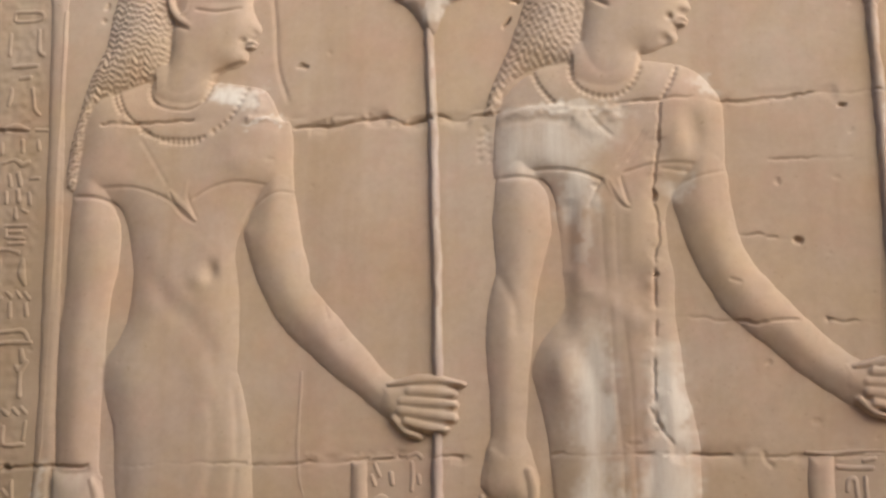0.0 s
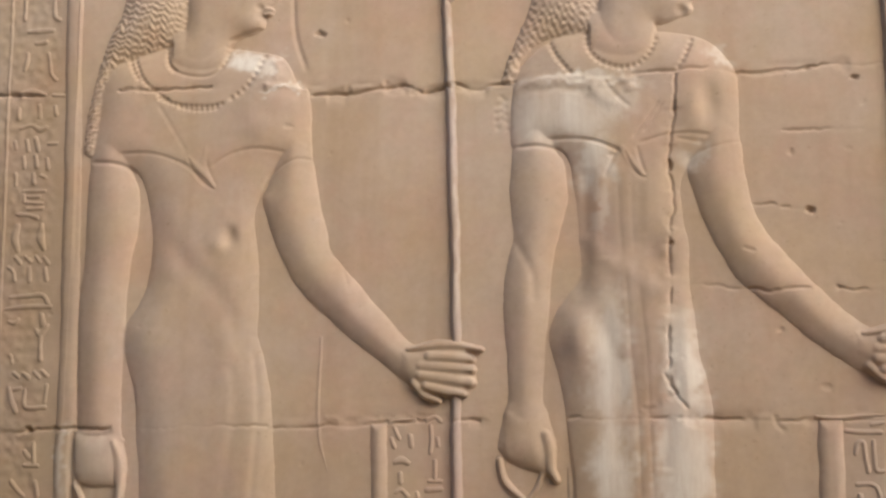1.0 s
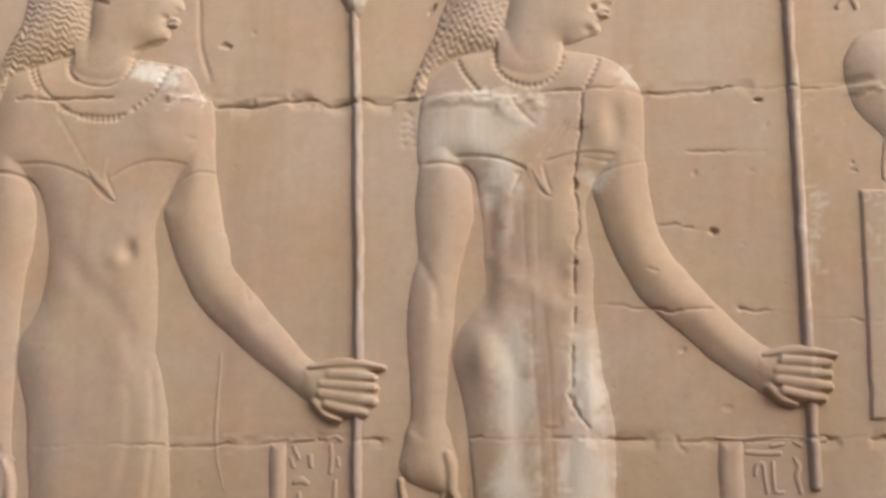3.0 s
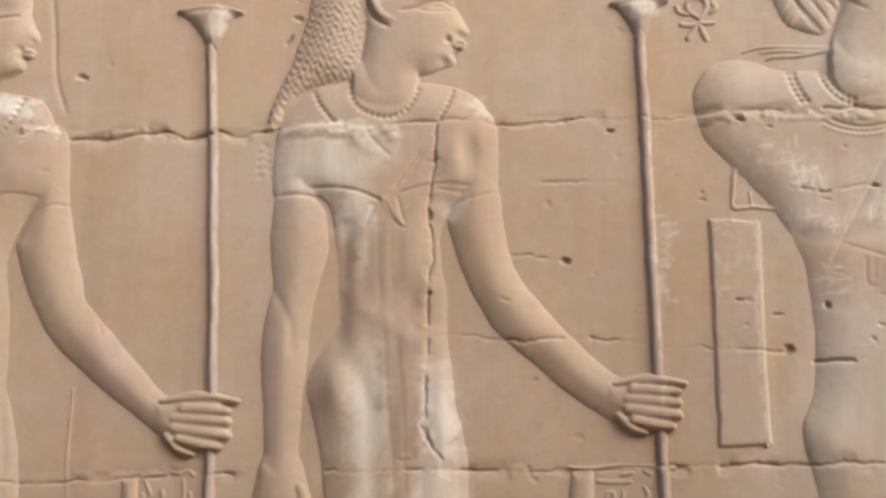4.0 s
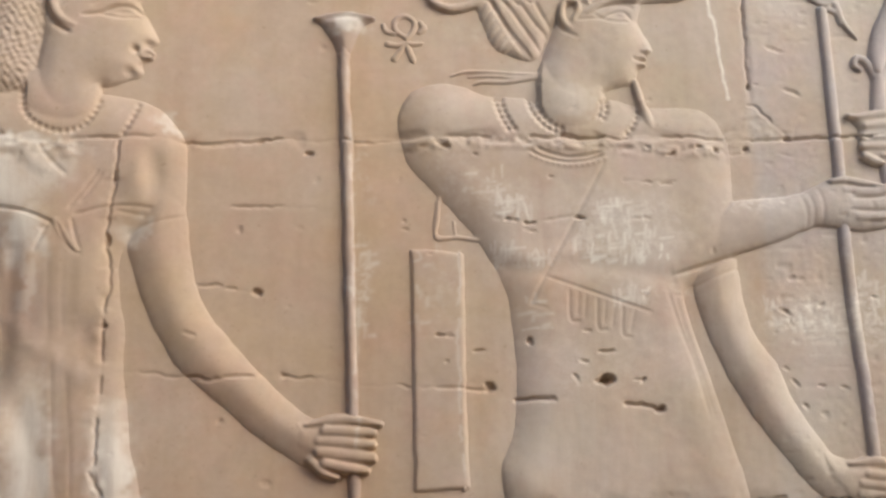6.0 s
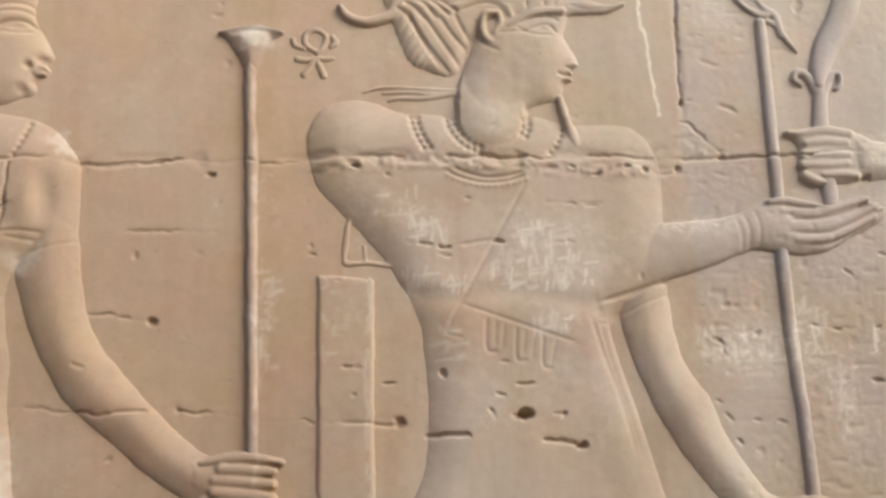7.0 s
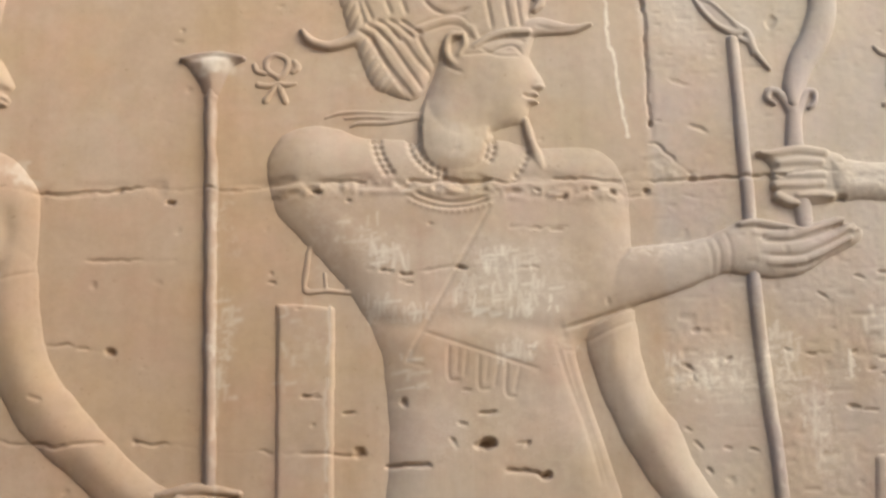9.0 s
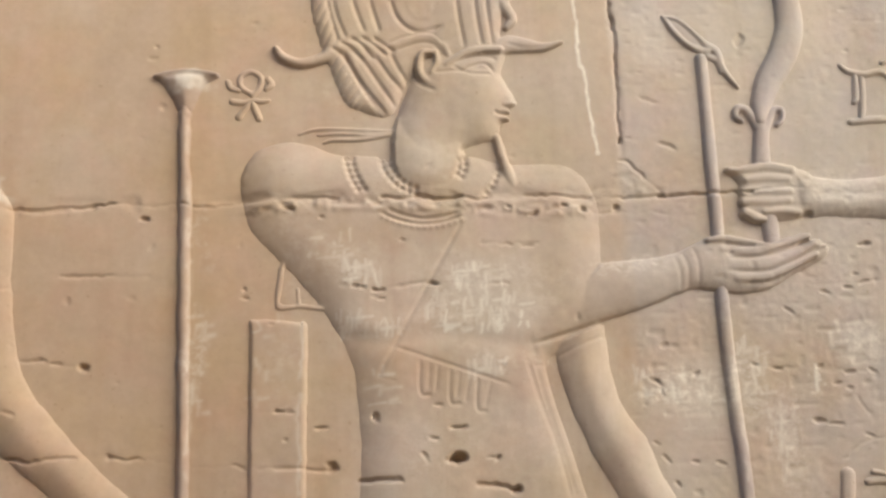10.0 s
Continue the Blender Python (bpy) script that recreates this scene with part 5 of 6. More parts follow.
# hanging arm
pad(kg, [(2.1, 2.019), (2.099, 1.985), (2.102, 1.945), (2.112, 1.899), (2.13, 1.865), (2.151, 1.836)] + [(2.17, 1.786), (2.197, 1.741), (2.226, 1.7), (2.262, 1.67), (2.265, 1.611), (2.226, 1.622), (2.188, 1.65), (2.151, 1.695), (2.113, 1.746), (2.079, 1.8)] + [(2.061, 1.839), (2.039, 1.895), (2.026, 1.945), (2.023, 1.977)], 0.019, 0.050, 0.001, power=1.0, tucked=0.08)
fist(kg, [(2.205, 1.712), (2.228, 1.70), (2.25, 1.694), (2.284, 1.696), (2.319, 1.689), (2.354, 1.674), (2.351, 1.622), (2.336, 1.602), (2.291, 1.599), (2.248, 1.613), (2.222, 1.637), (2.196, 1.668)],
     ([(2.274, 1.67, 0.0074), (2.307, 1.665, 0.0074), (2.352, 1.659, 0.0064)], [(2.262, 1.656, 0.0074), (2.306, 1.65, 0.0074), (2.352, 1.643, 0.0064)], [(2.26, 1.641, 0.0083), (2.304, 1.634, 0.0083), (2.35, 1.627, 0.0074)], [(2.265, 1.625, 0.0074), (2.302, 1.617, 0.0074), (2.337, 1.611, 0.0055)]),
     [(2.247, 1.687, 0.0083), (2.288, 1.689, 0.0083), (2.323, 1.682, 0.0064), (2.358, 1.672, 0.0046)])
groove(kg, [(2.025, 1.962), (2.072, 1.983), (2.104, 1.994)], 0.002, 0.0018)
# face, beard, collar
pad(kg, [(1.793, 2.304), (1.793, 2.248), (1.81, 2.220), (1.839, 2.206), (1.873, 2.210), (1.895, 2.231), (1.905, 2.267), (1.903, 2.28), (1.927, 2.289), (1.946, 2.294), (1.958, 2.307), (1.961, 2.32), (1.975, 2.326), (1.97, 2.334), (1.973, 2.342), (1.987, 2.35), (1.984, 2.362), (1.972, 2.386), (1.964, 2.404), (1.964, 2.44), (1.855, 2.434), (1.823, 2.386), (1.804, 2.34)], 0.020, 0.042)
pad(kg, [(1.803, 2.33), (1.798, 2.299), (1.796, 2.254), (1.809, 2.229), (1.834, 2.215), (1.859, 2.215), (1.881, 2.23), (1.892, 2.258), (1.895, 2.278), (1.899, 2.312)], 0.0056, 0.030, 0.0152, power=1.0, tucked=0.6)
swell(kg, (1.848, 2.263), 0.03, 0.03, 0.004)
swell(kg, (1.93, 2.349), 0.03, 0.03, 0.002)
groove(kg, [(1.95, 2.338), (1.96, 2.335), (1.973, 2.335)], 0.0022, 0.005)
swell(kg, (1.975, 2.35), 0.009, 0.005, -0.004)
groove(kg, [(1.862, 2.401), (1.889, 2.403), (1.908, 2.402)], 0.0018, 0.003)
groove(kg, [(1.889, 2.417), (1.92, 2.428), (1.946, 2.428), (1.956, 2.423)], 0.0022, 0.003)
groove(kg, [(1.904, 2.403), (1.922, 2.413), (1.94, 2.415), (1.953, 2.402)], 0.0018, 0.004)
swell(kg, (1.931, 2.408), 0.016, 0.006, -0.003)
groove(kg, [(1.889, 2.411), (1.915, 2.399), (1.948, 2.399)], 0.0018, 0.003)
limb(kg, [(1.864, 2.435, 0.0046), (1.844, 2.434, 0.0046), (1.837, 2.413, 0.0055), (1.842, 2.394, 0.0055), (1.862, 2.381, 0.0046)], 0.005, 0.0135)
limb(kg, [(1.864, 2.434, 0.0046), (1.865, 2.418, 0.0046), (1.856, 2.402, 0.0046)], 0.005, 0.014)
groove(kg, [(1.831, 2.424), (1.829, 2.404), (1.838, 2.384), (1.86, 2.371)], 0.0025, 0.003)
limb(kg, [(1.88, 2.415, 0.0046), (1.907, 2.432, 0.0055), (1.934, 2.439, 0.0055), (1.962, 2.44, 0.0055)], 0.003, 0.0165)
limb(kg, [(1.953, 2.298, 0.0060), (1.956, 2.283, 0.0072), (1.963, 2.253, 0.0074)], 0.0085, 0.003, 0.6)
limb(kg, [(1.960, 2.265, 0.0060), (1.965, 2.247, 0.0076), (1.974, 2.219, 0.0083)], 0.0060, 0.010, 0.7)
limb(kg, [(1.957, 2.339, 0.0018), (1.967, 2.341, 0.0037), (1.974, 2.339, 0.0018)], 0.0025, 0.008)
limb(kg, [(1.958, 2.329, 0.0018), (1.966, 2.329, 0.0037), (1.973, 2.327, 0.0018)], 0.0025, 0.008)
limb(kg, [(1.963, 2.352, 0.0028), (1.972, 2.352, 0.0046), (1.98, 2.352, 0.0028)], 0.003, 0.009)
# ribbons at the nape
for line in ([(1.654, 2.305, 0.00184), (1.681, 2.313, 0.00322), (1.723, 2.313, 0.00322), (1.765, 2.311, 0.00322), (1.801, 2.31, 0.00368)], [(1.683, 2.304, 0.00184), (1.715, 2.306, 0.00276), (1.765, 2.304, 0.00322), (1.797, 2.307, 0.00322)], [(1.691, 2.291, 0.00184), (1.706, 2.296, 0.00368), (1.748, 2.297, 0.00368), (1.794, 2.305, 0.00368)]):
    limb(kg, line, 0.0048)
for line in ([(1.724, 2.265), (1.727, 2.248), (1.734, 2.228), (1.746, 2.207)], [(1.733, 2.265), (1.736, 2.248), (1.744, 2.228), (1.755, 2.209)], [(1.778, 2.27), (1.779, 2.251), (1.789, 2.232), (1.805, 2.217), (1.828, 2.208)], [(1.786, 2.274), (1.789, 2.256), (1.798, 2.237), (1.813, 2.223), (1.832, 2.215)], [(1.892, 2.261), (1.891, 2.247), (1.884, 2.233)], [(1.902, 2.265), (1.902, 2.25), (1.895, 2.234)], [(1.953, 2.246), (1.948, 2.232), (1.938, 2.216), (1.929, 2.206)]):
    beads(kg, line, 0.0076, -0.0095, 1.4)
    groove(kg, line, 0.0026, 0.0012)
for line in ([(1.773, 2.18), (1.796, 2.169), (1.829, 2.162), (1.862, 2.164), (1.893, 2.173)], [(1.784, 2.185), (1.806, 2.176), (1.833, 2.17), (1.864, 2.172), (1.89, 2.18)]):
    groove(kg, line, 0.0026, 0.0058)
beads(kg, [(1.777, 2.174), (1.799, 2.164), (1.83, 2.157), (1.864, 2.159), (1.894, 2.168)], 0.0066, 0.0050, 1.4)
groove(kg, [(1.71, 1.997), (1.775, 1.989), (1.84, 1.998), (1.905, 1.991), (1.97, 1.979), (1.995, 1.983)], 0.016, 0.0042)
groove(kg, [(1.703, 2.027), (1.751, 2.011), (1.791, 2.004), (1.841, 2.019)], 0.016, -0.0030)
# the arm held out, with an open hand
pad(kg, [(1.997, 1.984), (2.039, 1.995), (2.073, 2.005), (2.125, 2.021), (2.168, 2.033), (2.213, 2.052), (2.243, 2.06), (2.29, 2.052), (2.334, 2.053), (2.365, 2.063), (2.389, 2.078), (2.416, 2.092), (2.445, 2.109), (2.448, 2.123), (2.421, 2.131), (2.386, 2.131), (2.341, 2.126), (2.307, 2.132), (2.277, 2.14), (2.25, 2.131), (2.218, 2.116), (2.174, 2.108), (2.101, 2.102)], 0.016, 0.034, 0.004, tucked=0.25)
groove(kg, [(1.992, 1.981), (2.039, 1.995), (2.073, 2.005), (2.125, 2.019), (2.168, 2.033), (2.213, 2.052)], 0.003, 0.006)
for line in ([(2.295, 2.104), (2.336, 2.105), (2.376, 2.113), (2.425, 2.135)], [(2.297, 2.084), (2.334, 2.082), (2.368, 2.087), (2.423, 2.115)], [(2.315, 2.065), (2.354, 2.069), (2.385, 2.083), (2.427, 2.103)]):
    groove(kg, line, 0.0030, 0.0044)
for line in ([(2.299, 2.094, 0.00644), (2.344, 2.093, 0.00644), (2.379, 2.102, 0.00552), (2.426, 2.125, 0.0046)], [(2.301, 2.074, 0.00644), (2.346, 2.075, 0.00644), (2.381, 2.087, 0.00552), (2.427, 2.109, 0.00368)], [(2.282, 2.117, 0.00644), (2.329, 2.114, 0.00736), (2.372, 2.124, 0.00552), (2.417, 2.137, 0.0046)]):
    limb(kg, line, 0.0035, 0.0165, 0.9)
limb(kg, [(2.262, 2.132, 0.00368), (2.286, 2.135, 0.00644), (2.315, 2.13, 0.00644), (2.355, 2.123, 0.00368)], 0.005, 0.0150, 0.8)
for x, z, r in [(2.384, 2.131, 0.00552), (2.399, 2.135, 0.00552), (2.415, 2.139, 0.00552), (2.43, 2.129, 0.00552), (2.438, 2.123, 0.0046)]:
    limb(kg, [(x - 0.006, z - 0.002, r), (x + 0.004, z, r * 0.8)], 0.0035, 0.013, 0.9)
for line in ([(2.209, 2.112), (2.215, 2.084), (2.216, 2.053)], [(2.222, 2.116), (2.228, 2.088), (2.227, 2.057)], [(2.238, 2.123), (2.244, 2.096), (2.243, 2.06)]):
    groove(kg, line, 0.0026, 0.0015)
carve("relief_figure", kg, None, "sandstone relief of a king in a horned crown", "relief figure", FIGURES)

# ---- the arm of a figure facing him ----
an = blank()
pad(an, [(2.403, 2.25), (2.433, 2.235), (2.477, 2.229), (2.522, 2.231), (2.587, 2.238), (2.642, 2.241), (2.63, 2.153), (2.577, 2.161), (2.514, 2.167), (2.461, 2.17), (2.416, 2.167), (2.4, 2.183)], 0.017, 0.030)
pad(an, [(2.308, 2.242), (2.345, 2.254), (2.381, 2.257), (2.407, 2.25), (2.441, 2.229), (2.436, 2.182), (2.398, 2.165), (2.354, 2.164), (2.326, 2.167), (2.317, 2.193), (2.32, 2.22)], 0.012, 0.016)
for line in ([(2.305, 2.244, 0.0046), (2.326, 2.243, 0.0064), (2.362, 2.248, 0.0083), (2.402, 2.243, 0.0083)], [(2.332, 2.227, 0.0064), (2.361, 2.23, 0.0083), (2.396, 2.228, 0.0074)], [(2.326, 2.209, 0.0064), (2.358, 2.21, 0.0074), (2.398, 2.208, 0.0074)], [(2.323, 2.192, 0.0064), (2.357, 2.192, 0.0074), (2.394, 2.194, 0.0074)],
             [(2.325, 2.175, 0.0074), (2.341, 2.167, 0.0074), (2.354, 2.164, 0.0046)], [(2.355, 2.176, 0.0055), (2.382, 2.178, 0.0064), (2.408, 2.174, 0.0055)]):
    limb(an, line, 0.0065, 0.0095, 0.65)
ragged_arm = [(2.438, 2.2), (2.492, 2.205), (2.553, 2.204)]
groove(an, ragged_arm, 0.006, 0.003, True)
carve("relief_figure", an, None, "sandstone relief forearm of a facing figure with a closed hand", "relief figure", FIGURES)


# ---- staffs and signs ----
def staff(stem_line, bloom, rim, label, cup):
    """A lotus staff: a long rod and an open blossom on top."""
    ob = new("flower_staff")
    ob.location = (stem_line[-1][0], 0, stem_line[-1][1])
    tagged(ob, label, "carved staff", "flower staffs")
    knob = random.Random(int(stem_line[0][0] * 100))
    rod = [(x + knob.uniform(-0.0007, 0.0007), z, r * knob.uniform(0.86, 1.12)) for x, z, r in spline(stem_line, n=4)]
    L = limb(blank(), rod, 0.0125, 0.001, 0.6, 2)
    for x, z, r in rod[2::5]:
        swell(L, (x + knob.uniform(0, 0.004), z), 0.006, knob.uniform(0.004, 0.008), knob.uniform(-0.0016, 0.0024))
    part("stem", L, ob)
    L = pad(blank(), bloom, 0.019, 0.026)
    limb(L, rim, 0.004, 0.010)
    groove(L, cup, 0.003, 0.002)
    part("blossom", L, ob, "open cup-shaped blossom")
    return ob


def part(name, L, parent, label=""):
    ob = carve(name, L, None, label)
    ob.parent = parent
    ob.matrix_parent_inverse = Matrix.Translation(parent.location).inverted()
    return ob


staff([(0.766, 2.343, 0.0064), (0.767, 2.317, 0.0083), (0.77, 2.257, 0.0074), (0.773, 2.193, 0.0083), (0.776, 2.11, 0.0074), (0.778, 2.014, 0.0074), (0.782, 1.92, 0.0074), (0.783, 1.827, 0.0074), (0.785, 1.737, 0.0083), (0.784, 1.648, 0.0083), (0.785, 1.561, 0.0083), (0.786, 1.475, 0.0083)],
      [(0.707, 2.407), (0.731, 2.413), (0.765, 2.418), (0.804, 2.41), (0.822, 2.4), (0.802, 2.39), (0.789, 2.368), (0.78, 2.342), (0.769, 2.336), (0.759, 2.342), (0.745, 2.365), (0.728, 2.388)], [(0.71, 2.407, 0.0037), (0.736, 2.41, 0.0046), (0.765, 2.411, 0.0046), (0.799, 2.406, 0.0046), (0.819, 2.4, 0.0028)],
      "slender sandstone lotus staff carved beside a plastered goddess", [(0.722, 2.4), (0.766, 2.405), (0.805, 2.396)])
staff([(1.487, 2.348, 0.0074), (1.487, 2.322, 0.0092), (1.487, 2.264, 0.0083), (1.489, 2.197, 0.0092), (1.489, 2.113, 0.0083), (1.49, 2.011, 0.0083), (1.49, 1.912, 0.0083), (1.492, 1.824, 0.0083), (1.492, 1.763, 0.0083), (1.493, 1.695, 0.0083), (1.494, 1.627, 0.0083), (1.495, 1.561, 0.0083)],
      [(1.44, 2.398), (1.459, 2.406), (1.487, 2.411), (1.517, 2.407), (1.537, 2.4), (1.518, 2.387), (1.508, 2.366), (1.499, 2.342), (1.488, 2.335), (1.478, 2.342), (1.468, 2.361), (1.455, 2.383)], [(1.443, 2.398, 0.0037), (1.466, 2.403, 0.0046), (1.49, 2.406, 0.0046), (1.517, 2.403, 0.0046), (1.534, 2.4, 0.0028)],
      "slender sandstone lotus staff carved beside a horned king", [(1.455, 2.392), (1.489, 2.399), (1.522, 2.393)])


def sign(name, strokes, label, depth=0.005, group=""):
    """A carved sign: each rounded stroke stands out by itself."""
    ob = new(name)
    ob.location = (strokes[0][0][0], 0, strokes[0][0][1])
    tagged(ob, label, "carved sign", group)
    for s in strokes:
        part("stroke", limb(blank(), s, depth), ob)
    return ob


sign("ankh_sign", ([(1.586, 2.369, 0.0046), (1.57, 2.381, 0.0046), (1.568, 2.395, 0.0046), (1.577, 2.405, 0.0046), (1.589, 2.405, 0.0046), (1.599, 2.396, 0.0046), (1.597, 2.381, 0.0046), (1.586, 2.367, 0.0046)], [(1.55, 2.39, 0.0046), (1.554, 2.38, 0.0046), (1.567, 2.376, 0.0037)], [(1.609, 2.395, 0.0046), (1.614, 2.385, 0.0055), (1.606, 2.378, 0.0037)],
                   [(1.586, 2.36, 0.0046), (1.572, 2.356, 0.0046), (1.557, 2.358, 0.0055)], [(1.586, 2.36, 0.0046), (1.599, 2.358, 0.0046), (1.611, 2.36, 0.0028)], [(1.582, 2.356, 0.0046), (1.574, 2.344, 0.0046), (1.566, 2.333, 0.0055)], [(1.586, 2.356, 0.0046), (1.591, 2.344, 0.0055), (1.596, 2.331, 0.0055)]),
     "small looped cross sign with radiating star arms in sandstone", 0.0048)

panel = blank()
pad(panel, [(1.583, 2.026), (1.623, 2.024), (1.666, 2.018), (1.664, 1.902), (1.662, 1.778), (1.663, 1.663), (1.621, 1.662), (1.581, 1.661), (1.581, 1.779), (1.582, 1.903)], 0.0075, 0.006, sharp=True)
slab = new("blank_panel")
slab.location = (1.62, 0, 1.66)
tagged(slab, "tall plain sandstone panel without any writing", "carved panel")
part("field", panel, slab)
# the raised edge is real; its paleness is painted light
part("raised_edge", limb(blank(), [(1.659, 2.017, 0.0037), (1.655, 1.902, 0.0037), (1.654, 1.778, 0.0037), (1.654, 1.664, 0.0037)], 0.0009, 0.0068, 0.8), slab, "raised edge, painted pale as if lit")

sc = new("curved_sceptre")
sc.location = (2.369, 0, 2.3)
tagged(sc, "sandstone sceptre with a swan-neck top and lily knot", "carved staff")
part("shaft", limb(limb(blank(), [(2.425, 2.62, 0.0184), (2.426, 2.57, 0.0202), (2.429, 2.531, 0.0212), (2.429, 2.482, 0.023), (2.412, 2.433, 0.023), (2.386, 2.392, 0.0205), (2.370, 2.352, 0.0168), (2.365, 2.325, 0.0110)], 0.015, 0.001), [(2.366, 2.306, 0.012), (2.362, 2.274, 0.0129), (2.36, 2.237, 0.0156), (2.361, 2.192, 0.0147), (2.363, 2.147, 0.0129), (2.364, 2.13, 0.012)], 0.011, 0.001), sc)
lily = limb(blank(), [(2.365, 2.302, 0.0092), (2.357, 2.325, 0.0092), (2.345, 2.343, 0.0074), (2.332, 2.346, 0.0064), (2.326, 2.334, 0.0055), (2.336, 2.325, 0.0046)], 0.010)
limb(lily, [(2.368, 2.303, 0.0092), (2.378, 2.327, 0.0083), (2.389, 2.343, 0.0064), (2.401, 2.343, 0.0055), (2.399, 2.325, 0.0046), (2.391, 2.318, 0.0037)], 0.010)
limb(lily, [(2.366, 2.302, 0.011), (2.366, 2.32, 0.0129), (2.365, 2.339, 0.0092)], 0.012)
part("lily_knot", lily, sc, "curling lily knot")

was = new("forked_sceptre")
was.location = (2.286, 0, 2.3)
tagged(was, "long sandstone sceptre with an animal-headed top", "carved staff")
part("shaft", limb(blank(), [(2.281, 2.429, 0.0092), (2.281, 2.386, 0.0092), (2.281, 2.33, 0.0092), (2.281, 2.274, 0.0101), (2.281, 2.22, 0.0101), (2.281, 2.175, 0.0101), (2.28, 2.131, 0.0101), (2.279, 2.078, 0.0101), (2.278, 2.035, 0.0101), (2.28, 1.95, 0.0101), (2.284, 1.867, 0.0101), (2.288, 1.802, 0.0101), (2.29, 1.739, 0.0101), (2.292, 1.66, 0.0101)], 0.0105, 0.001, 0.5), was)
head = limb(blank(), [(2.225, 2.5, 0.0028), (2.25, 2.494, 0.0046), (2.277, 2.469, 0.0046), (2.292, 2.452, 0.0074), (2.307, 2.441, 0.0074), (2.312, 2.418, 0.0064), (2.322, 2.399, 0.0055), (2.336, 2.381, 0.0028)], 0.008)
limb(head, [(2.225, 2.5, 0.0028), (2.24, 2.476, 0.0046), (2.26, 2.454, 0.0046), (2.282, 2.443, 0.0064), (2.293, 2.443, 0.0064)], 0.008)
pad(head, [(2.229, 2.498), (2.259, 2.486), (2.288, 2.454), (2.28, 2.443), (2.256, 2.458), (2.24, 2.477)], 0.004, 0.010)
limb(head, [(2.292, 2.433, 0.0055), (2.306, 2.424, 0.0046), (2.311, 2.406, 0.0037)], 0.006)
part("head", head, was, "long-snouted animal head")

sign("throne_sign", ([(2.505, 2.418, 0.0037), (2.518, 2.407, 0.0055), (2.544, 2.403, 0.0055), (2.569, 2.407, 0.0055), (2.589, 2.391, 0.0055), (2.605, 2.376, 0.0055)], [(2.527, 2.4, 0.0046), (2.526, 2.381, 0.0055), (2.525, 2.362, 0.0055), (2.52, 2.355, 0.0037)], [(2.537, 2.395, 0.0055), (2.535, 2.362, 0.0055), (2.529, 2.324, 0.0055)],
                     [(2.511, 2.323, 0.0055), (2.543, 2.326, 0.0064), (2.599, 2.327, 0.0064)], [(2.574, 2.422, 0.0037), (2.586, 2.426, 0.0037)]), "boxy sandstone hieroglyph with a handled lid", 0.006)
sign("post_sign", ([(2.441, 1.782, 0.011), (2.437, 1.75, 0.011), (2.433, 1.71, 0.011)],), "upright bar sign in sandstone near the lower joint", 0.007)
sign("leg_sign", ([(2.469, 1.771, 0.0055), (2.49, 1.772, 0.0064), (2.524, 1.767, 0.0064)], [(2.479, 1.785, 0.0046), (2.508, 1.778, 0.0046), (2.533, 1.774, 0.0046)]), "paired horizontal bar sign in sandstone", 0.006)

# the small framed inscriptions beside the skirts
BOXES = "framed inscriptions"


def framed(post, strokes, label, extra=()):
    ob = new("framed_inscription")
    ob.location = (post[0][0], 0, post[0][1])
    tagged(ob, label, "carved inscription", BOXES)
    part("upright_edge", pad(blank(), post, 0.009, 0.016, sharp=True), ob)
    for e in extra:
        part("top_edge", limb(blank(), e, 0.005), ob)
    for s in strokes:
        part("stroke", limb(blank(), s, 0.0034), ob)


framed([(0.643, 1.623), (0.67, 1.624), (0.671, 1.579), (0.673, 1.515), (0.674, 1.453), (0.647, 1.453), (0.646, 1.515), (0.644, 1.578)],
       ([(0.683, 1.618, 0.0037), (0.691, 1.6, 0.0037)], [(0.678, 1.6, 0.0037), (0.683, 1.586, 0.0037)], [(0.709, 1.604, 0.0046), (0.711, 1.588, 0.0046)], [(0.743, 1.62, 0.0037), (0.744, 1.597, 0.0037), (0.743, 1.577, 0.0037)], [(0.754, 1.6, 0.0037), (0.756, 1.588, 0.0037)], [(0.685, 1.562, 0.0046), (0.695, 1.566, 0.0064), (0.706, 1.561, 0.0046)],
        [(0.693, 1.544, 0.0046), (0.694, 1.53, 0.0046)], [(0.75, 1.564, 0.0037), (0.75, 1.534, 0.0037)], [(0.741, 1.532, 0.0037), (0.76, 1.532, 0.0037)], [(0.686, 1.514, 0.0037), (0.695, 1.519, 0.0037), (0.706, 1.509, 0.0037)], [(0.721, 1.514, 0.0037), (0.725, 1.498, 0.0037)], [(0.737, 1.518, 0.0046), (0.76, 1.52, 0.0046)],
        [(0.675, 1.626, 0.0037), (0.696, 1.629, 0.0037), (0.717, 1.629, 0.0037)], [(0.736, 1.628, 0.0037), (0.75, 1.635, 0.0037), (0.759, 1.628, 0.0037)]), "column of small raised signs behind an upright edge")
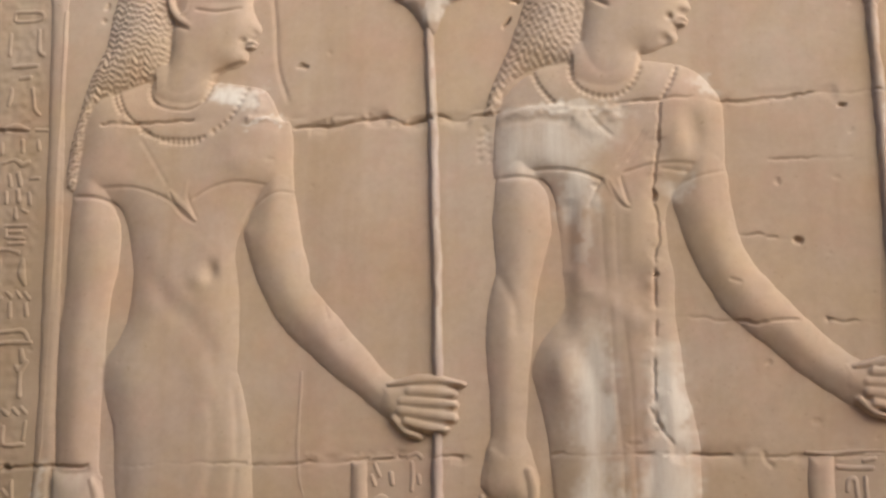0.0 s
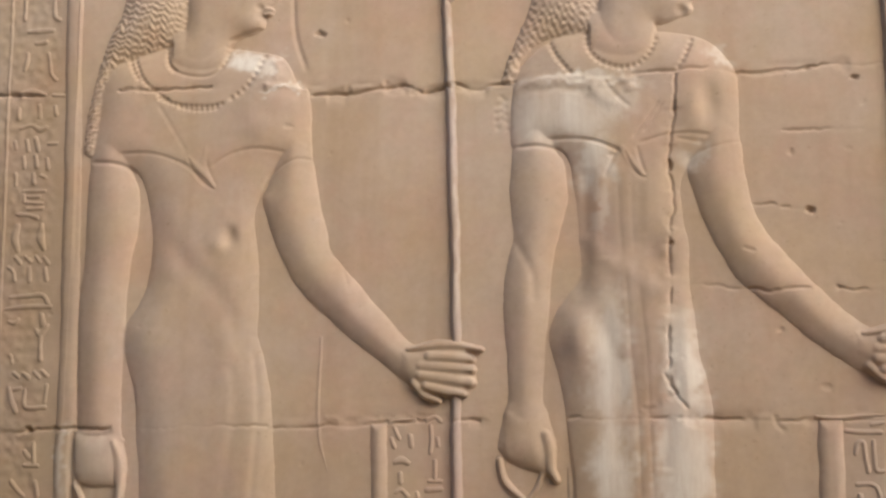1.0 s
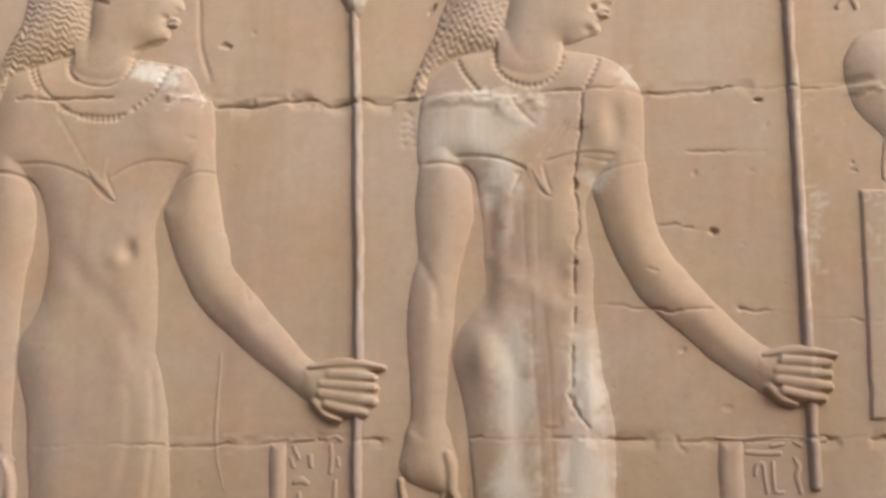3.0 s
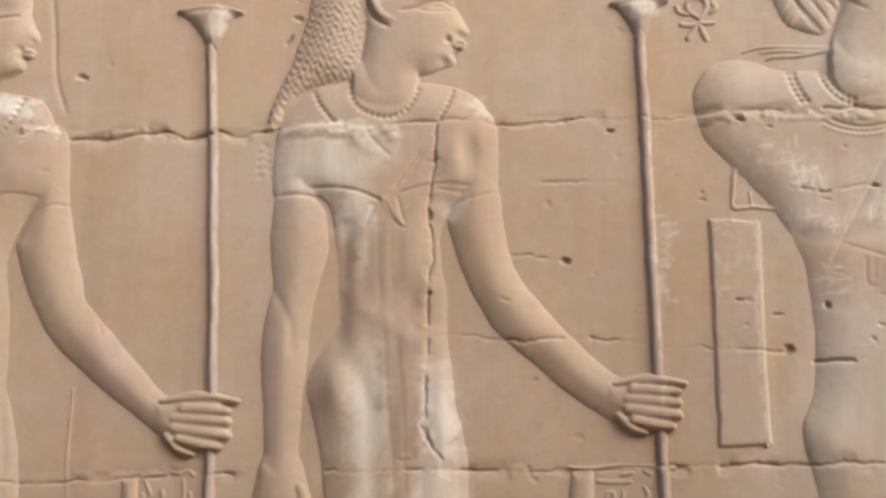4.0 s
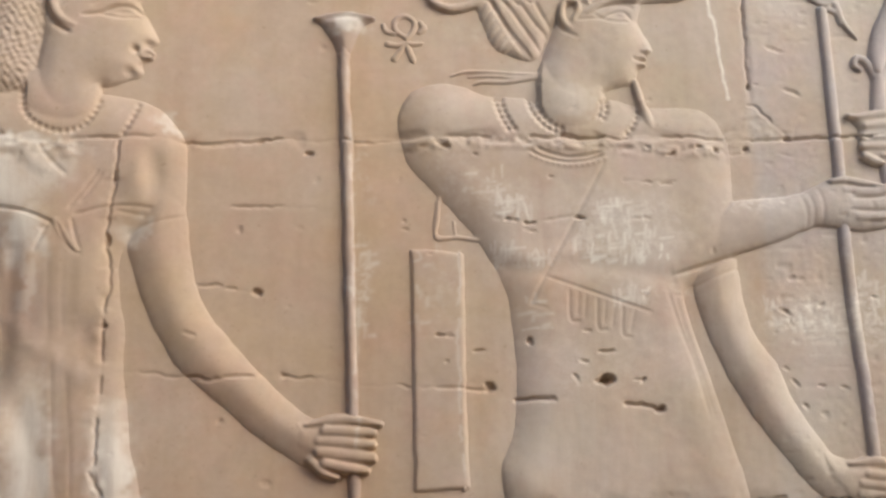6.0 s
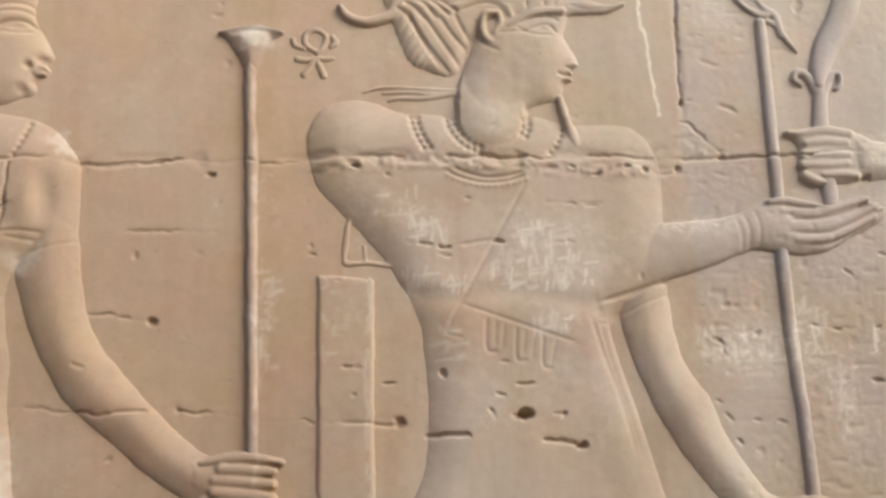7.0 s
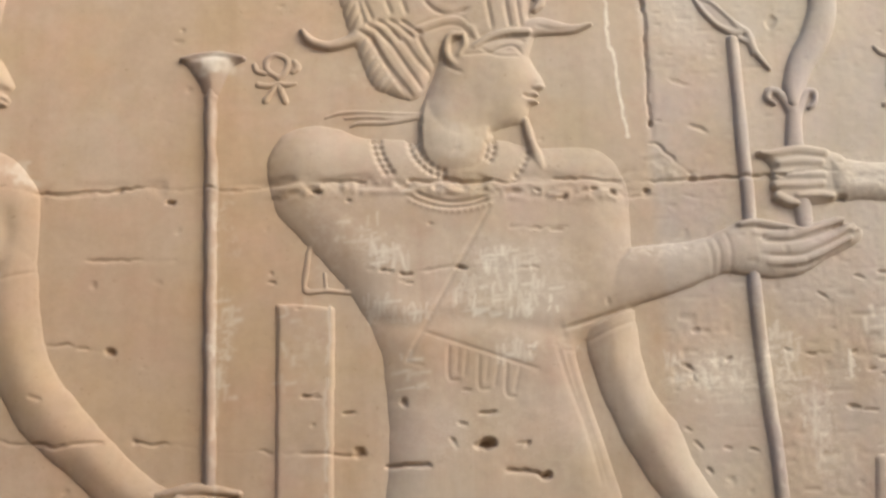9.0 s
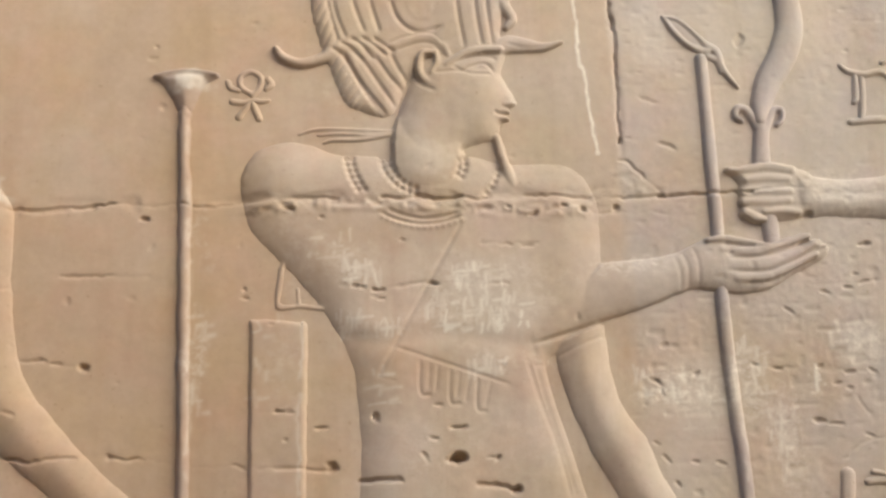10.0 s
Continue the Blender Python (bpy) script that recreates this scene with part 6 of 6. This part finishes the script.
framed([(1.351, 1.629), (1.388, 1.631), (1.387, 1.591), (1.387, 1.539), (1.386, 1.461), (1.348, 1.46), (1.348, 1.539), (1.348, 1.591)],
       ([(1.404, 1.577, 0.0037), (1.407, 1.593, 0.0037), (1.416, 1.595, 0.0037), (1.418, 1.574, 0.0037), (1.421, 1.551, 0.0037)], [(1.431, 1.597, 0.0037), (1.431, 1.574, 0.0037), (1.433, 1.553, 0.0037), (1.445, 1.552, 0.0037)], [(1.464, 1.602, 0.0037), (1.47, 1.59, 0.0046), (1.466, 1.576, 0.0046), (1.472, 1.551, 0.0037)],
        [(1.404, 1.532, 0.0037), (1.426, 1.532, 0.0037), (1.435, 1.522, 0.0037), (1.439, 1.496, 0.0037)], [(1.451, 1.534, 0.0037), (1.49, 1.536, 0.0037)], [(1.408, 1.515, 0.0046), (1.409, 1.495, 0.0046)], [(1.393, 1.613, 0.0046), (1.416, 1.611, 0.0046), (1.442, 1.611, 0.0046)], [(1.43, 1.622, 0.0037), (1.447, 1.625, 0.0037)], [(1.465, 1.628, 0.0037), (1.475, 1.622, 0.0037)]),
       "column of small raised signs in sandstone by a staff foot", ([(1.348, 1.634, 0.0028), (1.383, 1.632, 0.0037), (1.426, 1.634, 0.0046), (1.512, 1.632, 0.0046)],))

# ---- border and the column of signs ----
border = blank()
pad(border, [(0.065, 2.539), (0.075, 2.342), (0.084, 2.131), (0.09, 1.929), (0.096, 1.734), (0.1, 1.492), (0.135, 1.492), (0.129, 1.734), (0.124, 1.928), (0.116, 2.13), (0.105, 2.34), (0.096, 2.536)], 0.007, 0.013)
groove(border, [(0.094, 2.514), (0.105, 2.287), (0.112, 2.079), (0.117, 1.869)], 0.003, 0.002)
strip = new("border_strip")
strip.location = (0.08, 0, 1.47)
tagged(strip, "narrow raised sandstone border strip, chipped at the joint", "border")
part("band", border, strip)
part("ridge", limb(blank(), [(0.099, 2.424, 0.0037), (0.103, 2.275, 0.0037), (0.104, 2.139, 0.0037), (0.109, 1.966, 0.0037), (0.109, 1.808, 0.0037), (0.11, 1.672, 0.0037), (0.108, 1.62, 0.0037)], 0.0025, 0.0055, 0.8), strip, "worn pale ridge")
edge = limb(blank(), [(-0.035, 2.475, 0.0037), (-0.029, 2.334, 0.0037), (-0.027, 2.197, 0.0037), (-0.023, 2.041, 0.0037), (-0.021, 1.909, 0.0037), (-0.017, 1.731, 0.0037), (-0.006, 1.482, 0.0037)], 0.003)
carve("border_line", edge, None, "thin raised sandstone line bounding the sign column", "border")


nick = random.Random(19)


def glyph(*strokes):
    """A small worn sign: its strokes are blunt and uneven."""
    strokes = [[(x + nick.uniform(-0.001, 0.001), z + nick.uniform(-0.001, 0.001), r * nick.uniform(0.9, 1.25)) for x, z, r in s] for s in strokes]
    sign("hieroglyph", strokes, "small weathered raised hieroglyph in sandstone", 0.0034, "column of signs")


glyph([(0.001, 2.429, 0.00368), (0.049, 2.428, 0.00368), (0.052, 2.414, 0.00368), (0.005, 2.412, 0.00368), (0.001, 2.428, 0.00368)])
glyph([(-0.006, 2.389, 0.00368), (-0.004, 2.348, 0.00414)], [(0.048, 2.392, 0.00368), (0.053, 2.353, 0.00414), (0.063, 2.344, 0.00368)])
glyph([(0.004, 2.324, 0.00368), (0.028, 2.326, 0.00506), (0.05, 2.325, 0.0046)], [(0.021, 2.302, 0.0046), (0.038, 2.305, 0.00506)])
glyph([(0.006, 2.283, 0.00368), (0.005, 2.269, 0.00414), (-0, 2.252, 0.0046)], [(0.046, 2.283, 0.00368), (0.052, 2.245, 0.00414), (0.062, 2.233, 0.00368)])
glyph([(-0.002, 2.208, 0.00414), (0.019, 2.213, 0.00552), (0.043, 2.206, 0.00414)], [(0.058, 2.204, 0.00414), (0.08, 2.203, 0.00368)])
glyph([(-0.004, 2.181, 0.00414), (-0.004, 2.164, 0.0046)], [(0.033, 2.186, 0.00414), (0.035, 2.166, 0.0046)], [(0.063, 2.182, 0.00322), (0.066, 2.168, 0.00368)])
glyph([(0.001, 2.145, 0.00414), (0.021, 2.15, 0.00414), (0.037, 2.141, 0.00506), (0.049, 2.146, 0.00414)])
glyph([(-0.009, 2.121, 0.00368), (-0.007, 2.108, 0.00368)], [(0.013, 2.123, 0.00414), (0.017, 2.105, 0.00414)], [(0.031, 2.125, 0.00414), (0.035, 2.104, 0.00506)], [(0.053, 2.115, 0.00322), (0.07, 2.115, 0.00322)])
glyph([(0.008, 2.092, 0.00414), (0.011, 2.073, 0.0046)], [(0.031, 2.095, 0.00414), (0.034, 2.075, 0.00506)], [(0.052, 2.088, 0.00368), (0.055, 2.071, 0.00414)])
glyph([(-0.004, 2.061, 0.00368), (-0.004, 2.043, 0.0046)], [(0.028, 2.062, 0.00414), (0.031, 2.044, 0.0046)], [(0.044, 2.059, 0.00322), (0.053, 2.055, 0.00322)])
glyph([(0.012, 2.031, 0.00368), (0.052, 2.03, 0.00368)])
glyph([(0.014, 2.023, 0.00322), (0.015, 2.011, 0.00322)], [(0.02, 2.021, 0.00368), (0.044, 2.021, 0.00368)], [(0.019, 2.009, 0.00368), (0.049, 2.008, 0.00368)])
glyph([(0.022, 1.999, 0.00322), (0.05, 2, 0.00368)], [(0.004, 1.99, 0.00368), (0.025, 1.987, 0.00368), (0.041, 1.982, 0.00414)])
glyph([(0.005, 1.968, 0.0046), (0.001, 1.948, 0.0069), (0.008, 1.924, 0.0046)], [(0.051, 1.97, 0.0046), (0.05, 1.948, 0.0069), (0.055, 1.926, 0.0046)])
glyph([(0.005, 1.913, 0.00368), (0.014, 1.904, 0.00414)], [(0.023, 1.913, 0.00368), (0.033, 1.904, 0.00414)], [(0.042, 1.913, 0.00368), (0.051, 1.903, 0.00414)], [(0.058, 1.912, 0.00368), (0.066, 1.902, 0.00414)])
glyph([(-0.007, 1.894, 0.00322), (0.002, 1.888, 0.00368), (0.005, 1.872, 0.00414)], [(0.031, 1.894, 0.00368), (0.032, 1.871, 0.0046)], [(0.061, 1.893, 0.00368), (0.063, 1.874, 0.0046)])
glyph([(-0, 1.843, 0.00368), (0.031, 1.844, 0.00414), (0.057, 1.845, 0.0046), (0.07, 1.831, 0.0046)])
glyph([(-0.01, 1.822, 0.00368), (0.032, 1.825, 0.00414), (0.074, 1.825, 0.0046)])
glyph([(-0.002, 1.798, 0.00414), (0.01, 1.797, 0.0046), (0.017, 1.803, 0.00368)], [(0.059, 1.81, 0.0046), (0.062, 1.794, 0.00598)], [(0.051, 1.785, 0.00368), (0.058, 1.776, 0.0046), (0.069, 1.792, 0.0046)], [(0.059, 1.778, 0.00414), (0.06, 1.757, 0.00414), (0.062, 1.733, 0.0046)], [(0.005, 1.74, 0.00368), (0.01, 1.728, 0.00414)])
glyph([(0.013, 1.712, 0.00368), (0.023, 1.703, 0.00414)], [(0.032, 1.71, 0.00368), (0.042, 1.702, 0.00414)], [(0.051, 1.711, 0.00368), (0.061, 1.703, 0.00414)], [(0.067, 1.713, 0.00368), (0.077, 1.705, 0.00414)])
glyph([(0.007, 1.684, 0.00414), (0.011, 1.667, 0.00552), (0.02, 1.646, 0.0046)], [(0.015, 1.682, 0.00368), (0.028, 1.684, 0.00368)], [(0.036, 1.682, 0.00368), (0.039, 1.651, 0.00414), (0.075, 1.651, 0.00414)], [(0.075, 1.689, 0.00368), (0.074, 1.66, 0.00368)])
glyph([(0.041, 1.577, 0.00368), (0.05, 1.566, 0.00414)], [(0.057, 1.591, 0.00368), (0.059, 1.558, 0.00414)], [(0.042, 1.553, 0.00368), (0.067, 1.553, 0.00414)])
glyph([(0.02, 1.527, 0.00414), (0.032, 1.513, 0.0046), (0.044, 1.502, 0.00414)], [(0.064, 1.527, 0.00368), (0.068, 1.504, 0.00414)])
